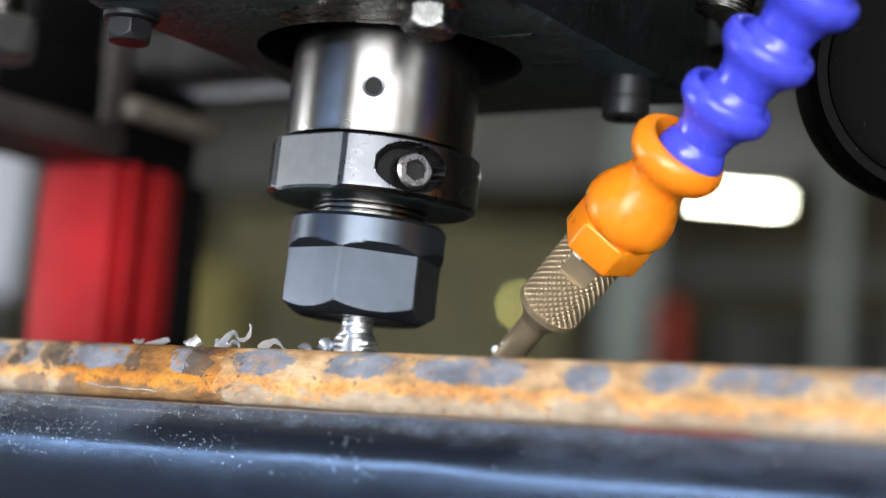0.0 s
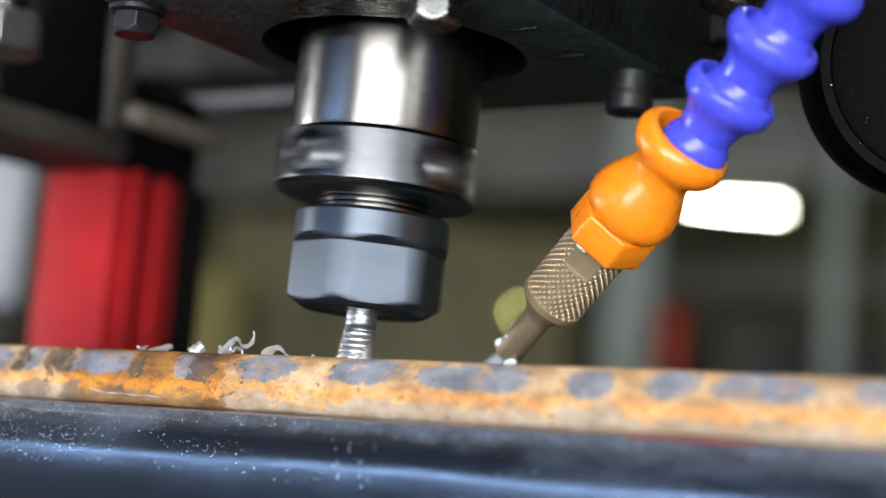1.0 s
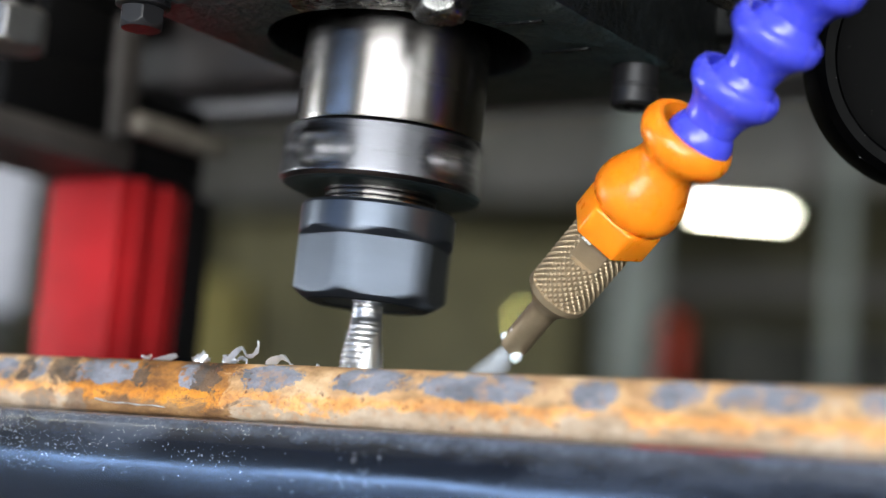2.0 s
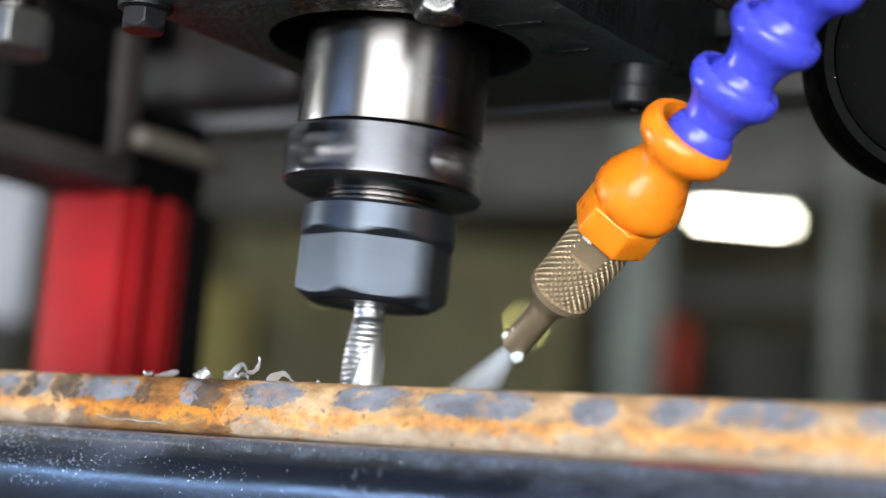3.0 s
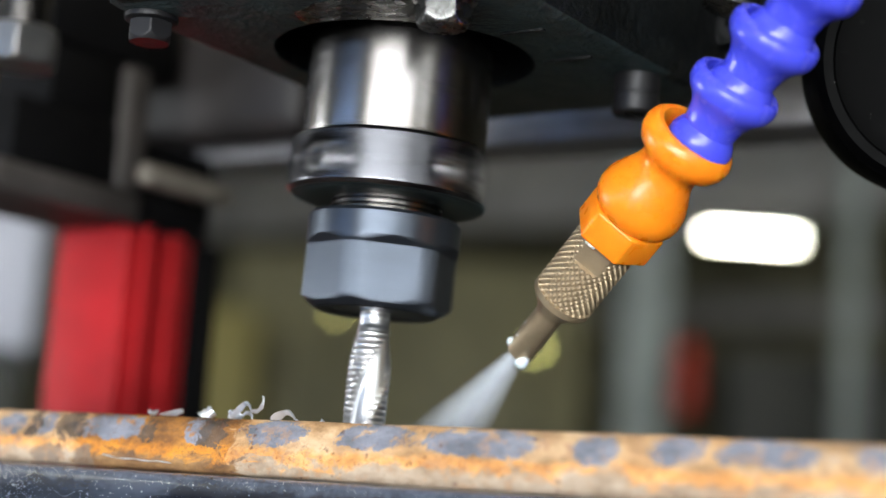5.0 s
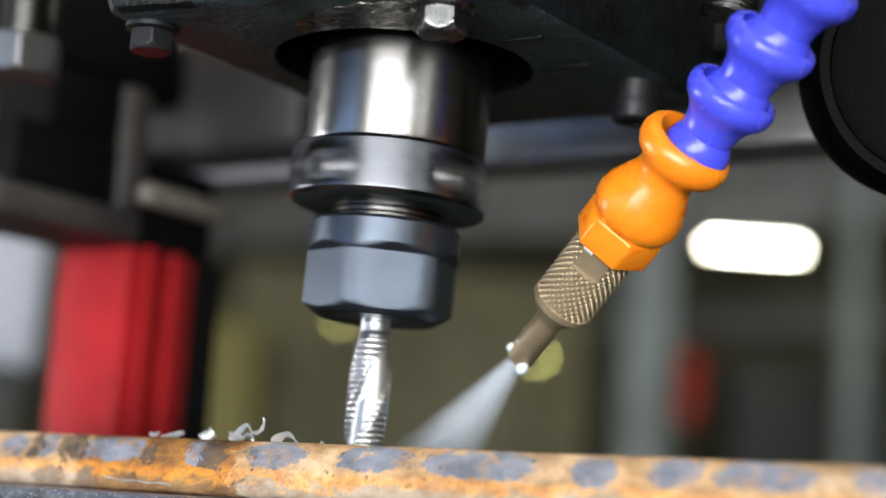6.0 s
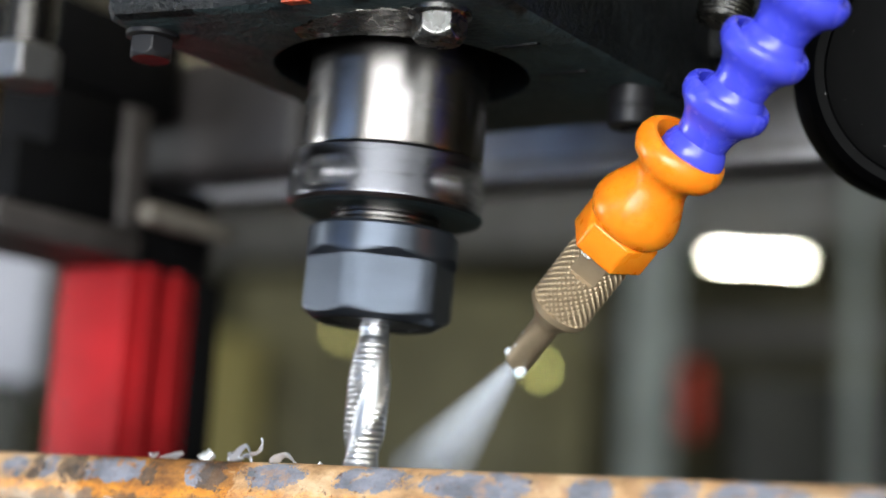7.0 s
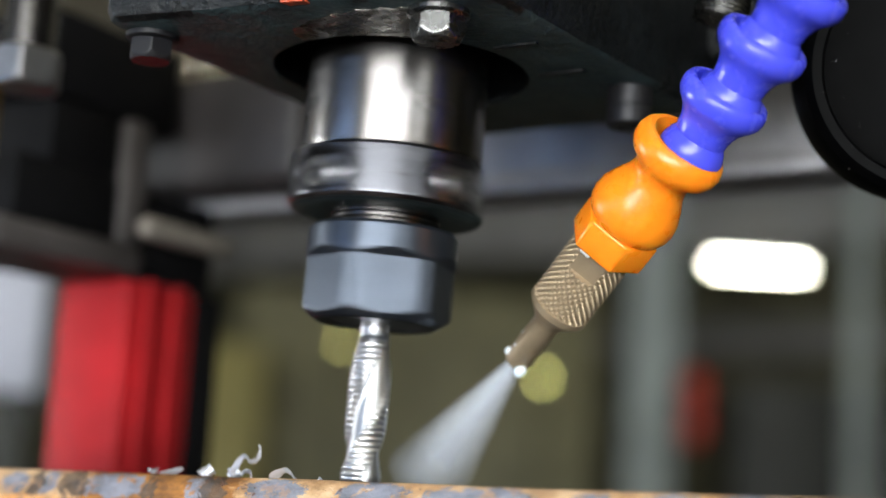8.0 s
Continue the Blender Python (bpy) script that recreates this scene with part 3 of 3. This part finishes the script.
            if z > 18:
                r = min(r, 16.35 - (z - 18) * 0.8)
            return r
        rows.append(ring_of(180, z, radius))
    return grid_body(rows)


COLLAR_FLATS = [(TOWARDS - 66, 19.6), (TOWARDS + 125, 19.6)]


def clamp_collar():
    """A collar with two milled flats, and two pockets for its screws."""
    pockets = [TOWARDS - 3, TOWARDS + 86]
    rows = []
    for k in range(47):
        z = 22.2 + 11.5 * k / 46
        def radius(a, z=z):
            r = 22.0 - max(0.0, 23.0 - z) * 1.2 - max(0.0, z - 33.2) * 1.2
            for fa, fr in COLLAR_FLATS:
                b = (a - fa + 180) % 360 - 180
                if abs(b) < 60:
                    r = min(r, fr / math.cos(radians(b)))
            for pa in pockets:
                b = (a - pa + 180) % 360 - 180
                d = (b / 20.0) ** 2 + ((z - 28.0) / 4.9) ** 2
                if d < 1:
                    r = min(r, max(15.5, 22.0 - (1 - d) * 60))
            return r
        rows.append(ring_of(360, z, radius))
    return grid_body(rows)


def end_mill():
    """A two-flute roughing cutter: broad helical lands with a deeply serrated edge."""
    rows = []
    for k in range(301):
        z = 1.0 - 37.0 * k / 300
        def radius(a, z=z):
            u = (a - (z + 36) * 8.0 + 100) % 180 / 180
            step = 0.26 * abs(math.sin(math.pi * z / 1.25)) - 0.16
            if u < 0.42:
                r = 4.5 + step - 0.2 * u
            elif u < 0.48:
                r = 4.4 + step - 1.7 * (u - 0.42) / 0.06
            elif u < 0.92:
                r = 2.7 + 1.2 * (u - 0.48) / 0.44
            else:
                r = 3.9 + (0.6 + step) * (u - 0.92) / 0.08
            if z > -6.5:
                r += (3.2 + 0.5 * step - r) * min(1.0, (z + 6.5) / 2)
            return r * (1 - 0.1 * max(0.0, -34.8 - z) / 1.2)
        rows.append(ring_of(120, z, radius))
    return grid_body(rows)


def strand(path, radius, n=40):
    """A thin uneven strand of swarf along a path of the unit interval, in millimetres."""
    bm = bmesh.new()
    rings = []
    for i in range(n + 1):
        u = i / n
        r = radius(u)
        rings.append([bm.verts.new((path(u) + Vector((0.5 * r * math.cos(t), r * math.cos(t + 1), r * math.sin(t)))) * MM) for t in (k * math.pi / 3 for k in range(6))])
    for p, q in zip(rings, rings[1:]):
        for i in range(6):
            bm.faces.new((p[i], p[(i + 1) % 6], q[(i + 1) % 6], q[i]))
    bm.faces.new(rings[0][::-1])
    bm.faces.new(rings[-1])
    return bm


HEAD, SPINDLE = milling_head()


# ---- the coolant hose ----
TIP, RING = (23.2, 19.3, -8.7), (68.9, -0.1, 30.1)
HOSE_LINE = [(79.7, -3.4, 39.1), (88.8, -7.4, 47.5), (97.9, -11.4, 56.1), (107.0, -15.4, 64.8)]  # the middle of each joint's lip
JOINT_WAY = Vector((0.853, 0.521, 0)) * 0.38 + Vector((0, 0, 0.72)) + Vector((0.53, -0.85, -0.12)) * 0.52  # the way each joint's mouth faces
NOZZLE = along(TIP, RING)
FACING = NOZZLE.to_3x3().transposed() @ Vector((0.53, -0.85, -0.12))
FACE = math.degrees(math.atan2(FACING.y, FACING.x))  # the nozzle's side with the milled flat


def knurl():
    """A knurled sleeve with a smooth lip and a spanner flat."""
    rows = []
    for k in range(221):
        s = 17.9 + 19.3 * k / 220
        def radius(a, s=s):
            r = 6.75
            if s > 19.9:
                u, v = a * 26 / 360, (s - 19.9) / 1.66
                fx, fy = (u + v + 0.5) % 1 - 0.5, (u - v + 0.5) % 1 - 0.5
                r = 6.2 + 0.62 * (math.cos(math.pi * fx) * math.cos(math.pi * fy)) ** 2.6
            elif s < 18.4:
                r = 6.75 - (18.4 - s) * 0.8
            b = (a - FACE + 5 + 180) % 360 - 180
            if s > 30.4 and abs(b) < 50:
                r = min(r, max(5.45, 7.0 - (s - 30.4) * 3) / math.cos(radians(b)))
            return r
        rows.append(ring_of(448, s, radius))
    return grid_body(rows)


def coolant_hose():
    hose = thing("coolant_hose", "jointed blue and orange coolant hose with a knurled bronze nozzle", "coolant hose")
    nozzle = part("nozzle", lathe([(1.5, 2.0), (1.6, 1.1), (2.8, 1.1), (3.05, 1.6), (3.05, 13.0), (3.3, 14.0), (4.2, 15.4), (5.9, 17.4), (6.2, 18.2)], 48), BRASS, hose, "plain bronze-coloured nozzle tube", NOZZLE)
    part("knurled_sleeve", knurl(), BRASS, nozzle, "knurled bronze-coloured sleeve", smooth=40)
    bm = bmesh.new()
    for k in range(7):
        a = radians(FACE - 18 - 7 * k)
        bmesh.ops.create_icosphere(bm, subdivisions=2, radius=(0.55 - 0.04 * k) * MM, matrix=Matrix.Translation(Vector((6.55 * math.cos(a), 6.55 * math.sin(a), 36.3 - 0.15 * (k % 3))) * MM))
    part("bead_of_sealant", bm, WHITE, nozzle, "white thread sealant")
    for a, z, r in ((FACE + 35, 1.2, 1.4), (FACE - 75, 2.6, 0.9), (FACE - 60, 5.4, 0.35), (FACE - 80, 8.5, 0.3)):
        bm = bmesh.new()
        bmesh.ops.create_icosphere(bm, subdivisions=3, radius=r * MM)
        for v in bm.verts:
            v.co.z *= 1.15
        part("droplet", bm, DROP, nozzle, "milky coolant drop", pose(2.9 * MM * math.cos(radians(a)), 2.9 * MM * math.sin(radians(a)), z * MM))
    fitting = part("hose_fitting", lathe([(6.4, 42.4), (7.1, 43.4), (8.4, 44.6), (9.15, 46.0), (9.35, 47.6), (9.05, 49.8), (8.0, 52.4), (6.7, 55.0), (6.15, 56.8), (6.3, 58.4), (7.2, 59.6), (8.7, 60.7), (9.55, 62.3), (9.7, 63.9), (9.2, 65.4), (8.2, 66.3), (7.2, 66.3), (6.6, 65.6), (6.4, 64.2), (6.4, 60), (2, 59)], 72), ORANGE, hose, "glossy orange plastic fitting", NOZZLE)
    part("hex_collar", prism(hexagon(15.4, FACE + 22), 36.8, 43.9, 0.7, 3), ORANGE, fitting)
    for k, q in enumerate(HOSE_LINE):
        q = Vector(q)
        part("hose_joint", lathe([(2, -17.6), (4.6, -16.8), (6.2, -15.0), (6.75, -13.0), (6.6, -11.2), (6.0, -9.7), (5.45, -8.9), (5.3, -8.6), (5.45, -8.2), (5.5, -7.2), (5.8, -5.8), (6.4, -4.4), (7.3, -3.2), (8.2, -2.3), (8.8, -1.3), (9.05, -0.1), (8.95, 1.1), (8.5, 2.0), (7.8, 2.4), (7.2, 2.2), (6.9, 1.4), (6.8, -0.5), (3, -1.5)], 72), BLUE, hose, "glossy blue plastic hose joint", along(q, q + JOINT_WAY))
    return hose


HOSE = coolant_hose()


MIST_PARTS = []


def coolant_spray():
    """Fine mist from the nozzle: nested thin sheaths, and a scatter of droplets."""
    spray = thing("coolant_spray", "white coolant mist sprayed from the nozzle onto the cutter", "coolant spray", kind="stuff")
    for k, (r0, r1) in enumerate(((0.5, 3.2), (0.8, 5.0), (1.1, 6.6), (1.4, 8.2), (1.7, 9.8))):
        rows = [(r0 + (r1 - r0) * i / 12, 1.2 - 41.0 * i / 12) for i in range(13)]
        MIST_PARTS.append(part("mist_sheath", lathe(rows, 48, cap=False), MIST, spray, "", NOZZLE))
    bm = bmesh.new()
    rng = random.Random(4)
    for _ in range(160):
        u, a = rng.random() ** 0.8, rng.random() * 6.283
        r = (1 + 8.5 * u) * rng.random() ** 0.5
        bmesh.ops.create_icosphere(bm, subdivisions=1, radius=(0.05 + 0.05 * rng.random()) * MM, matrix=Matrix.Translation(Vector((r * math.cos(a), r * math.sin(a), -38 * u)) * MM))
    MIST_PARTS.append(part("fine_droplets", bm, DROP, spray, "", NOZZLE))
    return spray


SPRAY = coolant_spray()


# ---- the work and its clamp ----
RAIL = [(-12, -60), (-31.5, -60), (-33.4, -56), (-34.2, -50), (-34.5, -43), (-34.6, -37), (-34.6, -32.6), (-34.53, -31), (-34.4, -29.5), (-34.15, -27.9), (-33.75, -26.3), (-33.2, -24.9), (-32.3, -23.6), (-31.2, -22.8), (-29.6, -22.4), (-12, -22.3)]

def work():
    sec = [(-12, -22.2), (-27.0, -22.2), (-28.2, -21.6), (-28.6, -20), (-28.4, -17.6), (-27.6, -15.6), (-26.4, -12.9), (-25.4, -11.4), (-24.3, -10.8), (-13, -10.8), (-12, -11.6)]
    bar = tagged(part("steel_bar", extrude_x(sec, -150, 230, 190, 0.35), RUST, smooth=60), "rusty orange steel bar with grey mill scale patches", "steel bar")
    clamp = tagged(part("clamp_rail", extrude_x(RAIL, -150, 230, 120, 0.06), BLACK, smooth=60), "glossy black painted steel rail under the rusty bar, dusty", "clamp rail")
    # flakes of rust standing proud along the bar
    rng = random.Random(3)
    bm = bmesh.new()
    for _ in range(420):
        x, k = rng.uniform(-90, 135), rng.randrange(3, 9)
        (y0, z0), (y1, z1), u = sec[k], sec[k + 1], rng.random()
        r = rng.choice((0.12, 0.16, 0.22, 0.3))
        grain(bm, (x, y0 + (y1 - y0) * u, z0 + (z1 - z0) * u), r * rng.uniform(0.8, 2.4), r, r * rng.uniform(0.6, 1.2))
    tagged(part("rust_scale", bm, RUST, bar), "rough flakes of rust", kind="stuff")
    strip = [(-31.0, -22.75), (-29.6, -22.42), (-29.6, -22.9), (-30.8, -23.2)]
    part("red_strip", extrude_x([(y, z + 0.1) for y, z in strip], 76, 99, 24, 0.2), RED, clamp, "thin red strip along the edge")
    bed = tagged(part("machine_bed", box(-260, -38, FLOOR * 1000, 300, 260, -60.2, 4), DARK), "black painted machine bed on the floor", "machine bed")


work()


# ---- swarf and dirt ----
HOOK_AT = pose(-0.0207, -0.02, -0.0103)


def swarf():
    spots = [(-17.5, -19, -9.9, 1.2, 0.6, 0.8, 1.8, (60, 30, 20)), (-21.5, -19, -9.6, 1.4, 1.4, 1.2, 2.0, (30, 70, 90)),
             (-27.2, -20, -9.7, 1.5, 0.8, 1.0, 2.4, (50, 10, 120)),
             (-29.5, -19, -9.9, 1.2, 1.0, 0.7, 1.8, (20, 50, 60)), 
             (3.1, -21, -10.4, 0.6, 0.7, 0.4, 0.9, (40, 10, 70)), (-43, -19, -10.2, 1.3, 0.4, 0.4, 2.2, (80, 0, 140))]
    for x, y, z, r, turns, rise, width, (a, b, c) in spots:
        tagged(part("swarf_curl", curl(r * 0.85, turns, rise, width, 0.2), CHIP, None, "", pose(x * MM, y * MM, (z - 0.4) * MM, a, b, c)), "bright curled metal swarf lying on the rusty bar", "swarf", "swarf on the bar")
    # a low arch and a flat pointed shaving
    arch = strand(lambda u: Vector((6.4 * u, 0.5 * math.sin(4 * u), 1.7 * math.sin(math.pi * min(1.0, u * 1.05)) - 0.2)), lambda u: 0.75 - 0.35 * u + 0.12 * math.sin(13 * u))
    tagged(part("swarf_arch", arch, CHIP, None, "", pose(-0.0099, -0.02, -0.0104)), "arched bright shaving lying on the rusty bar", "swarf", "swarf on the bar")
    wedge = strand(lambda u: Vector((6.0 * u, 0.3 * math.sin(6 * u), 0.1 + 0.7 * u + 1.1 * max(0.0, u - 0.7) ** 0.7)), lambda u: 0.3 + 0.4 * math.sin(2.6 * u) - 0.1 * u)
    tagged(part("swarf_shaving", wedge, CHIP, None, "", pose(-0.0402, -0.02, -0.0106)), "flat pointed shaving lying on the rusty bar", "swarf", "swarf on the bar")
    # the long hooked curl
    def hook(u):
        if u < 0.45:
            w = u / 0.45
            return Vector((5.45 * w, 0.8 * math.sin(4 * w), 3.0 * math.sin(2.7 * w)))
        a = radians(-110 + 130 * (u - 0.45) / 0.55)
        return Vector((6.2 + 2.2 * math.cos(a), -0.6, 3.5 + 2.2 * math.sin(a)))

    bm = strand(hook, lambda u: 0.42 - 0.2 * u + 0.14 * math.sin(14 * u) ** 2)
    global HOOK
    HOOK = tagged(part("swarf_hook", bm, CHIP, None, "", HOOK_AT), "long hooked curl of bright swarf on the rusty bar", "swarf", "swarf on the bar")
    # a thin sliver caught on the face of the bar
    bm = bmesh.new()
    rings = []
    for i in range(41):
        u = i / 40
        mid = Vector((-47 + 19 * u, -29.15 + 0.2 * math.sin(7 * u), -20.0 - 0.5 * u + 0.08 * math.sin(17 * u) + 2.5 * max(0, 0.16 - u)))
        r = 0.12 + 0.05 * math.sin(23 * u)
        rings.append([bm.verts.new((mid + Vector((0, r * math.cos(t), r * math.sin(t)))) * MM) for t in (k * math.pi / 3 for k in range(6))])
    for p, q in zip(rings, rings[1:]):
        for i in range(6):
            bm.faces.new((p[i], p[(i + 1) % 6], q[(i + 1) % 6], q[i]))
    tagged(part("swarf_sliver", bm, CHIP), "thin bright sliver of swarf caught on the rusty bar", "swarf", "swarf on the bar")
    # fine filings on the rail
    rng = random.Random(11)
    bm = bmesh.new()
    for _ in range(3000):
        x = -80 + 110 * rng.random() ** 2.2 if rng.random() < 0.94 else rng.uniform(-70, 130)
        z = -23.2 - 12 * rng.random() ** 1.6
        y = rail_face(z) + 0.02
        r = rng.choice((0.03, 0.035, 0.04, 0.045, 0.05, 0.06, 0.11))
        grain(bm, (x, y, z), r * (1.7 if rng.random() < 0.3 else 1), r * 0.7, r)
    tagged(part("metal_filings", bm, FILINGS), "fine bright metal filings strewn over the black rail", "filings", kind="stuff")


def rail_face(z):
    for (y0, z0), (y1, z1) in zip(RAIL, RAIL[1:]):
        if min(z0, z1) <= z <= max(z0, z1) and y0 < -20:
            return y0 + (y1 - y0) * (z - z0) / (z1 - z0)
    return -38.6


swarf()


# ---- the machine behind ----
def behind():
    base = thing("machine_column", "red machine column with a dark strip, standing behind the spindle", "machine column")
    part("column_body", box(-181, 80, -60, -150, 112, 53, 3), RED, base, "red painted column")
    part("column_rib", box(-149.5, 86, -60, -147.5, 90, 53, 0.6), RED, base)
    part("column_rib", box(-149.5, 98, -60, -147.5, 103, 53, 0.6), RED, base)
    part("column_strip", box(-178, 112.5, -60, -150.5, 125, 53, 1.5), DARK, base, "dark blue-black strip")
    slide = thing("machine_slide", "grey and black slide carriage resting on the red column", "machine slide")
    part("black_block", box(-189, 30, 62.7, -150, 72, 82, 1.5), DARK, slide, "matt black block")
    part("black_block", box(-188, 43, 82, -151, 72, 101, 1.5), DARK, slide, "matt black block")
    part("bracket", box(-188, 24, 53.2, -148.5, 83, 62.4, 2), GREY, slide, "grey cast bracket")
    part("bracket", box(-186, 72.3, 62.6, -148, 82.5, 101.2, 2), GREY, slide, "grey cast bracket")
    part("foot_plate", box(-188, 83.2, 53.2, -152, 120, 57, 1), DARK, slide)
    part("top_plate", box(-200, 40, 101.5, -150, 95, 128, 2), DARK, slide)
    part("casting", box(-175, 100, 84, -104, 118, 124, 6, 3), IRON, slide, "dark casting with a round hole")
    part("casting_hole", lathe([(3.5, 0), (4.2, 0.4), (4.2, 2)], 32), HOLE_SHADE, slide, "dark disc painted in for the hole's shade", along((-161, 101, 107), (-161, 98, 107)))
    part("rounded_arm", box(-140, 68, 62.6, -133, 110, 69.4, 3.2, 4), TAN, slide, "pale grey rounded arm")
    part("cross_beam", box(-190, 120, 82, 70, 150, 116, 3), STEELGREY, slide, "grey steel cross beam")
    part("cross_beam_lip", box(-190, 117, 80, 70, 124, 86, 1.5), STEELGREY, slide, "pale ground lip")
    part("slide_foot", box(-188, 84, 57.2, -152, 120, 82, 2), DARK, slide)


behind()


# ---- the far workshop ----
def batten(x, y, z, length, turn):
    lamp = thing("ceiling_light", "bright fluorescent batten lamp on the ceiling", "ceiling light", pose(x, y, z, 0, 0, turn), "workshop lights")
    half = length * 500
    part("housing", box(-half - 20, -60, 24, half + 20, 60, 90, 8), BEAM, lamp, "pale steel housing")
    part("tube", lathe([(10, -half), (13, -half + 8), (13, half - 8), (10, half)], 20), TUBE, lamp, "glowing fluorescent tube", pose(0, 0, 0.005, 0, 90, 0))
    for k in (-1, 1):
        part("hanger", box(k * half * 0.7 - 6, -6, 90, k * half * 0.7 + 6, 6, (3.4 - z) * 1000, 1), POST, lamp)
    return lamp


def far_workshop():
    batten(-3.163, 8.094, 1.547, 0.5, 32.2)
    for x, y in ((-4.0, -1.5), (0.0, -1.5), (4.0, -1.5), (-6.0, 4.5), (0.5, 5.5), (5.0, 4.5), (-2.0, 11.5), (-7.5, 9.0)):
        batten(x, y, 3.28, 1.5, 0)

    def post(x, y, w, mat, label, turn=32.0):
        p = thing("steel_post", label, "post", pose(x, y, FLOOR, 0, 0, turn), "steel posts")
        part("shaft", box(-w * 500, -60, 12, w * 500, 60, (3.4 - FLOOR) * 1000, 8), mat, p)
        part("foot_plate", box(-w * 800, -110, 0, w * 800, 110, 12, 3), mat, p)

    post(-3.62, 7.75, 0.26, POST, "pale grey-green painted steel post on the workshop floor")
    post(-2.70, 8.42, 0.1, POST, "slender pale steel post on the workshop floor")
    post(-2.35, 8.75, 0.12, BEAM, "slender pale steel post on the workshop floor")
    # extinguisher on the wide post
    ext = thing("fire_extinguisher", "red fire extinguisher hung on the pale post", "fire extinguisher", pose(-3.47, 7.98, 0.58))
    part("cylinder", lathe([(48, 0), (58, 12), (61, 40), (61, 300), (50, 350), (25, 375)], 32), SAFETY_RED, ext)
    part("valve", lathe([(22, 375), (26, 380), (26, 420), (14, 430)], 20), DARK, ext)
    part("handle", box(-12, -80, 425, 12, 20, 440, 4), DARK, ext)
    part("bracket", box(-60, -100, 180, 60, -70, 220, 4), DARK, ext)
    # signal lamps that show as yellow discs
    for x, y, z in ((-4.19, 7.57, 0.88), (-5.10, 6.95, 1.01)):
        lamp = thing("signal_lamp", "small yellow signal lamp on a thin stand", "signal lamp", pose(x, y, z), "signal lamps")
        part("lens", lathe([(10, -20), (14, -14), (14, 14), (8, 22)], 20), YELLOW if x > -5 else FAINT, lamp, "glowing yellow lens")
        part("stand", lathe([(70, (FLOOR - z) * 1000), (70, (FLOOR - z) * 1000 + 20), (9, (FLOOR - z) * 1000 + 30), (9, -20)], 20), DARK, lamp)
    # cabinets, shelving and a bench in the dim back of the workshop
    def cabinet(x, y, w, d, h, mat, label):
        c = thing("steel_cabinet", label, "cabinet", pose(x, y, FLOOR, 0, 0, 32), "workshop cabinets")
        part("body", box(-w * 500, -d * 500, 60, w * 500, d * 500, h * 1000, 10), mat, c)
        part("plinth", box(-w * 480, -d * 460, 0, w * 480, d * 460, 60, 4), DARK, c)
        for k in (-1, 1):
            door = part("door", box(k * w * 250 - w * 235, -d * 500 - 18, 90, k * w * 250 + w * 235, -d * 500 - 2, h * 1000 - 40, 5), mat, c)
            part("handle", box(-k * 0 + k * 40 - 8, -d * 500 - 45, h * 450, k * 40 + 8, -d * 500 - 19, h * 450 + 160, 5), BEAM, door)

    cabinet(-5.62, 6.62, 0.42, 0.4, 2.1, OCHRE, "ochre painted steel cabinet on the floor")
    cabinet(-5.0, 7.55, 2.0, 0.4, 2.5, OLIVE, "olive green steel cabinet on the floor")
    cabinet(-3.2, 9.9, 1.6, 0.6, 2.2, DIM, "dark grey steel cabinet on the floor")
    cabinet(-1.9, 10.6, 0.9, 0.6, 1.8, DIM, "dark grey steel cabinet on the floor")
    # overhead girders
    for y, z, h, label in ((9.0, 2.0, 0.26, "grey painted overhead steel girder"), (10.8, 2.7, 0.3, "grey painted overhead steel girder"), (12.5, 1.75, 0.16, "grey painted wall rail")):
        g = thing("girder", label, "girder", pose(-3.5, y, z), "overhead girders")
        part("web", box(-6300, -20, -h * 500, 12300, 20, h * 500, 3), BEAM, g)
        part("flange", box(-6300, -90, h * 500, 12300, 90, h * 500 + 25, 3), BEAM, g)
        part("flange", box(-6300, -90, -h * 500 - 25, 12300, 90, -h * 500, 3), BEAM, g)


far_workshop()

# pale machine cabinet added just behind the red column, standing in for a bright area
cab = thing("pale_stand_in", "pale grey cabinet added for a bright area, with a dark skirt, standing on the floor", "control cabinet", pose(-0.69, 0.56, 0, 0, 0, 46))
part("cover", box(-620, 0, 65, 0, 420, 260, 8), PALE, cab, "pale grey cover")
part("skirt", box(-612, 8, FLOOR * 1000, -8, 412, 64.5, 6), DIM, cab, "dark skirt")
part("door_seam", box(-310, -3, 90, -306, 2, 245), DARK, cab)
for k in (0, 1, 2, 3):
    part("vent_slot", box(-250, -2, 110 + 22 * k, -90, 3, 116 + 22 * k, 1), DARK, cab)


# ---- what moves ----
def motions():
    walk(HEAD, [(t, pose(0, 0, h)) for t, h in RISE])
    walk(SPRAY, [(t, pose(0, 0, h)) for t, h in RISE])
    for i, ob in enumerate(MIST_PARTS):
        way = -1 if i % 2 else 1
        walk(ob, [(k / 5, NOZZLE @ pose(0, 0, 0, 0, 0, way * (50 + 6 * i) * k)) for k in range(41)])
    walk(HOSE, [(t, pose(0, 0, h)) for t, h in RISE])
    turn = [(0.0, 0.0), (0.0333, 0.6), (0.0667, 3.0), (0.1, 9.0)]
    turn += [(k / 10, 9.0 + 72.0 * (k - 1)) for k in range(2, 81)]
    # the hooked curl is caught by the draught at the end
    walk(HOOK, [(0.0, HOOK_AT), (7.4, HOOK_AT), (7.8, HOOK_AT), (7.95, HOOK_AT @ pose(0, 0, 0, 0, -3, 0)), (8.0, HOOK_AT @ pose(0, 0, 0.0006, 0, -9, 0))])
    walk(SPINDLE, [(t, LEAN @ pose(0.0006, 0.0004, 0, 0, 0, a + 25.0)) for t, a in turn])


motions()
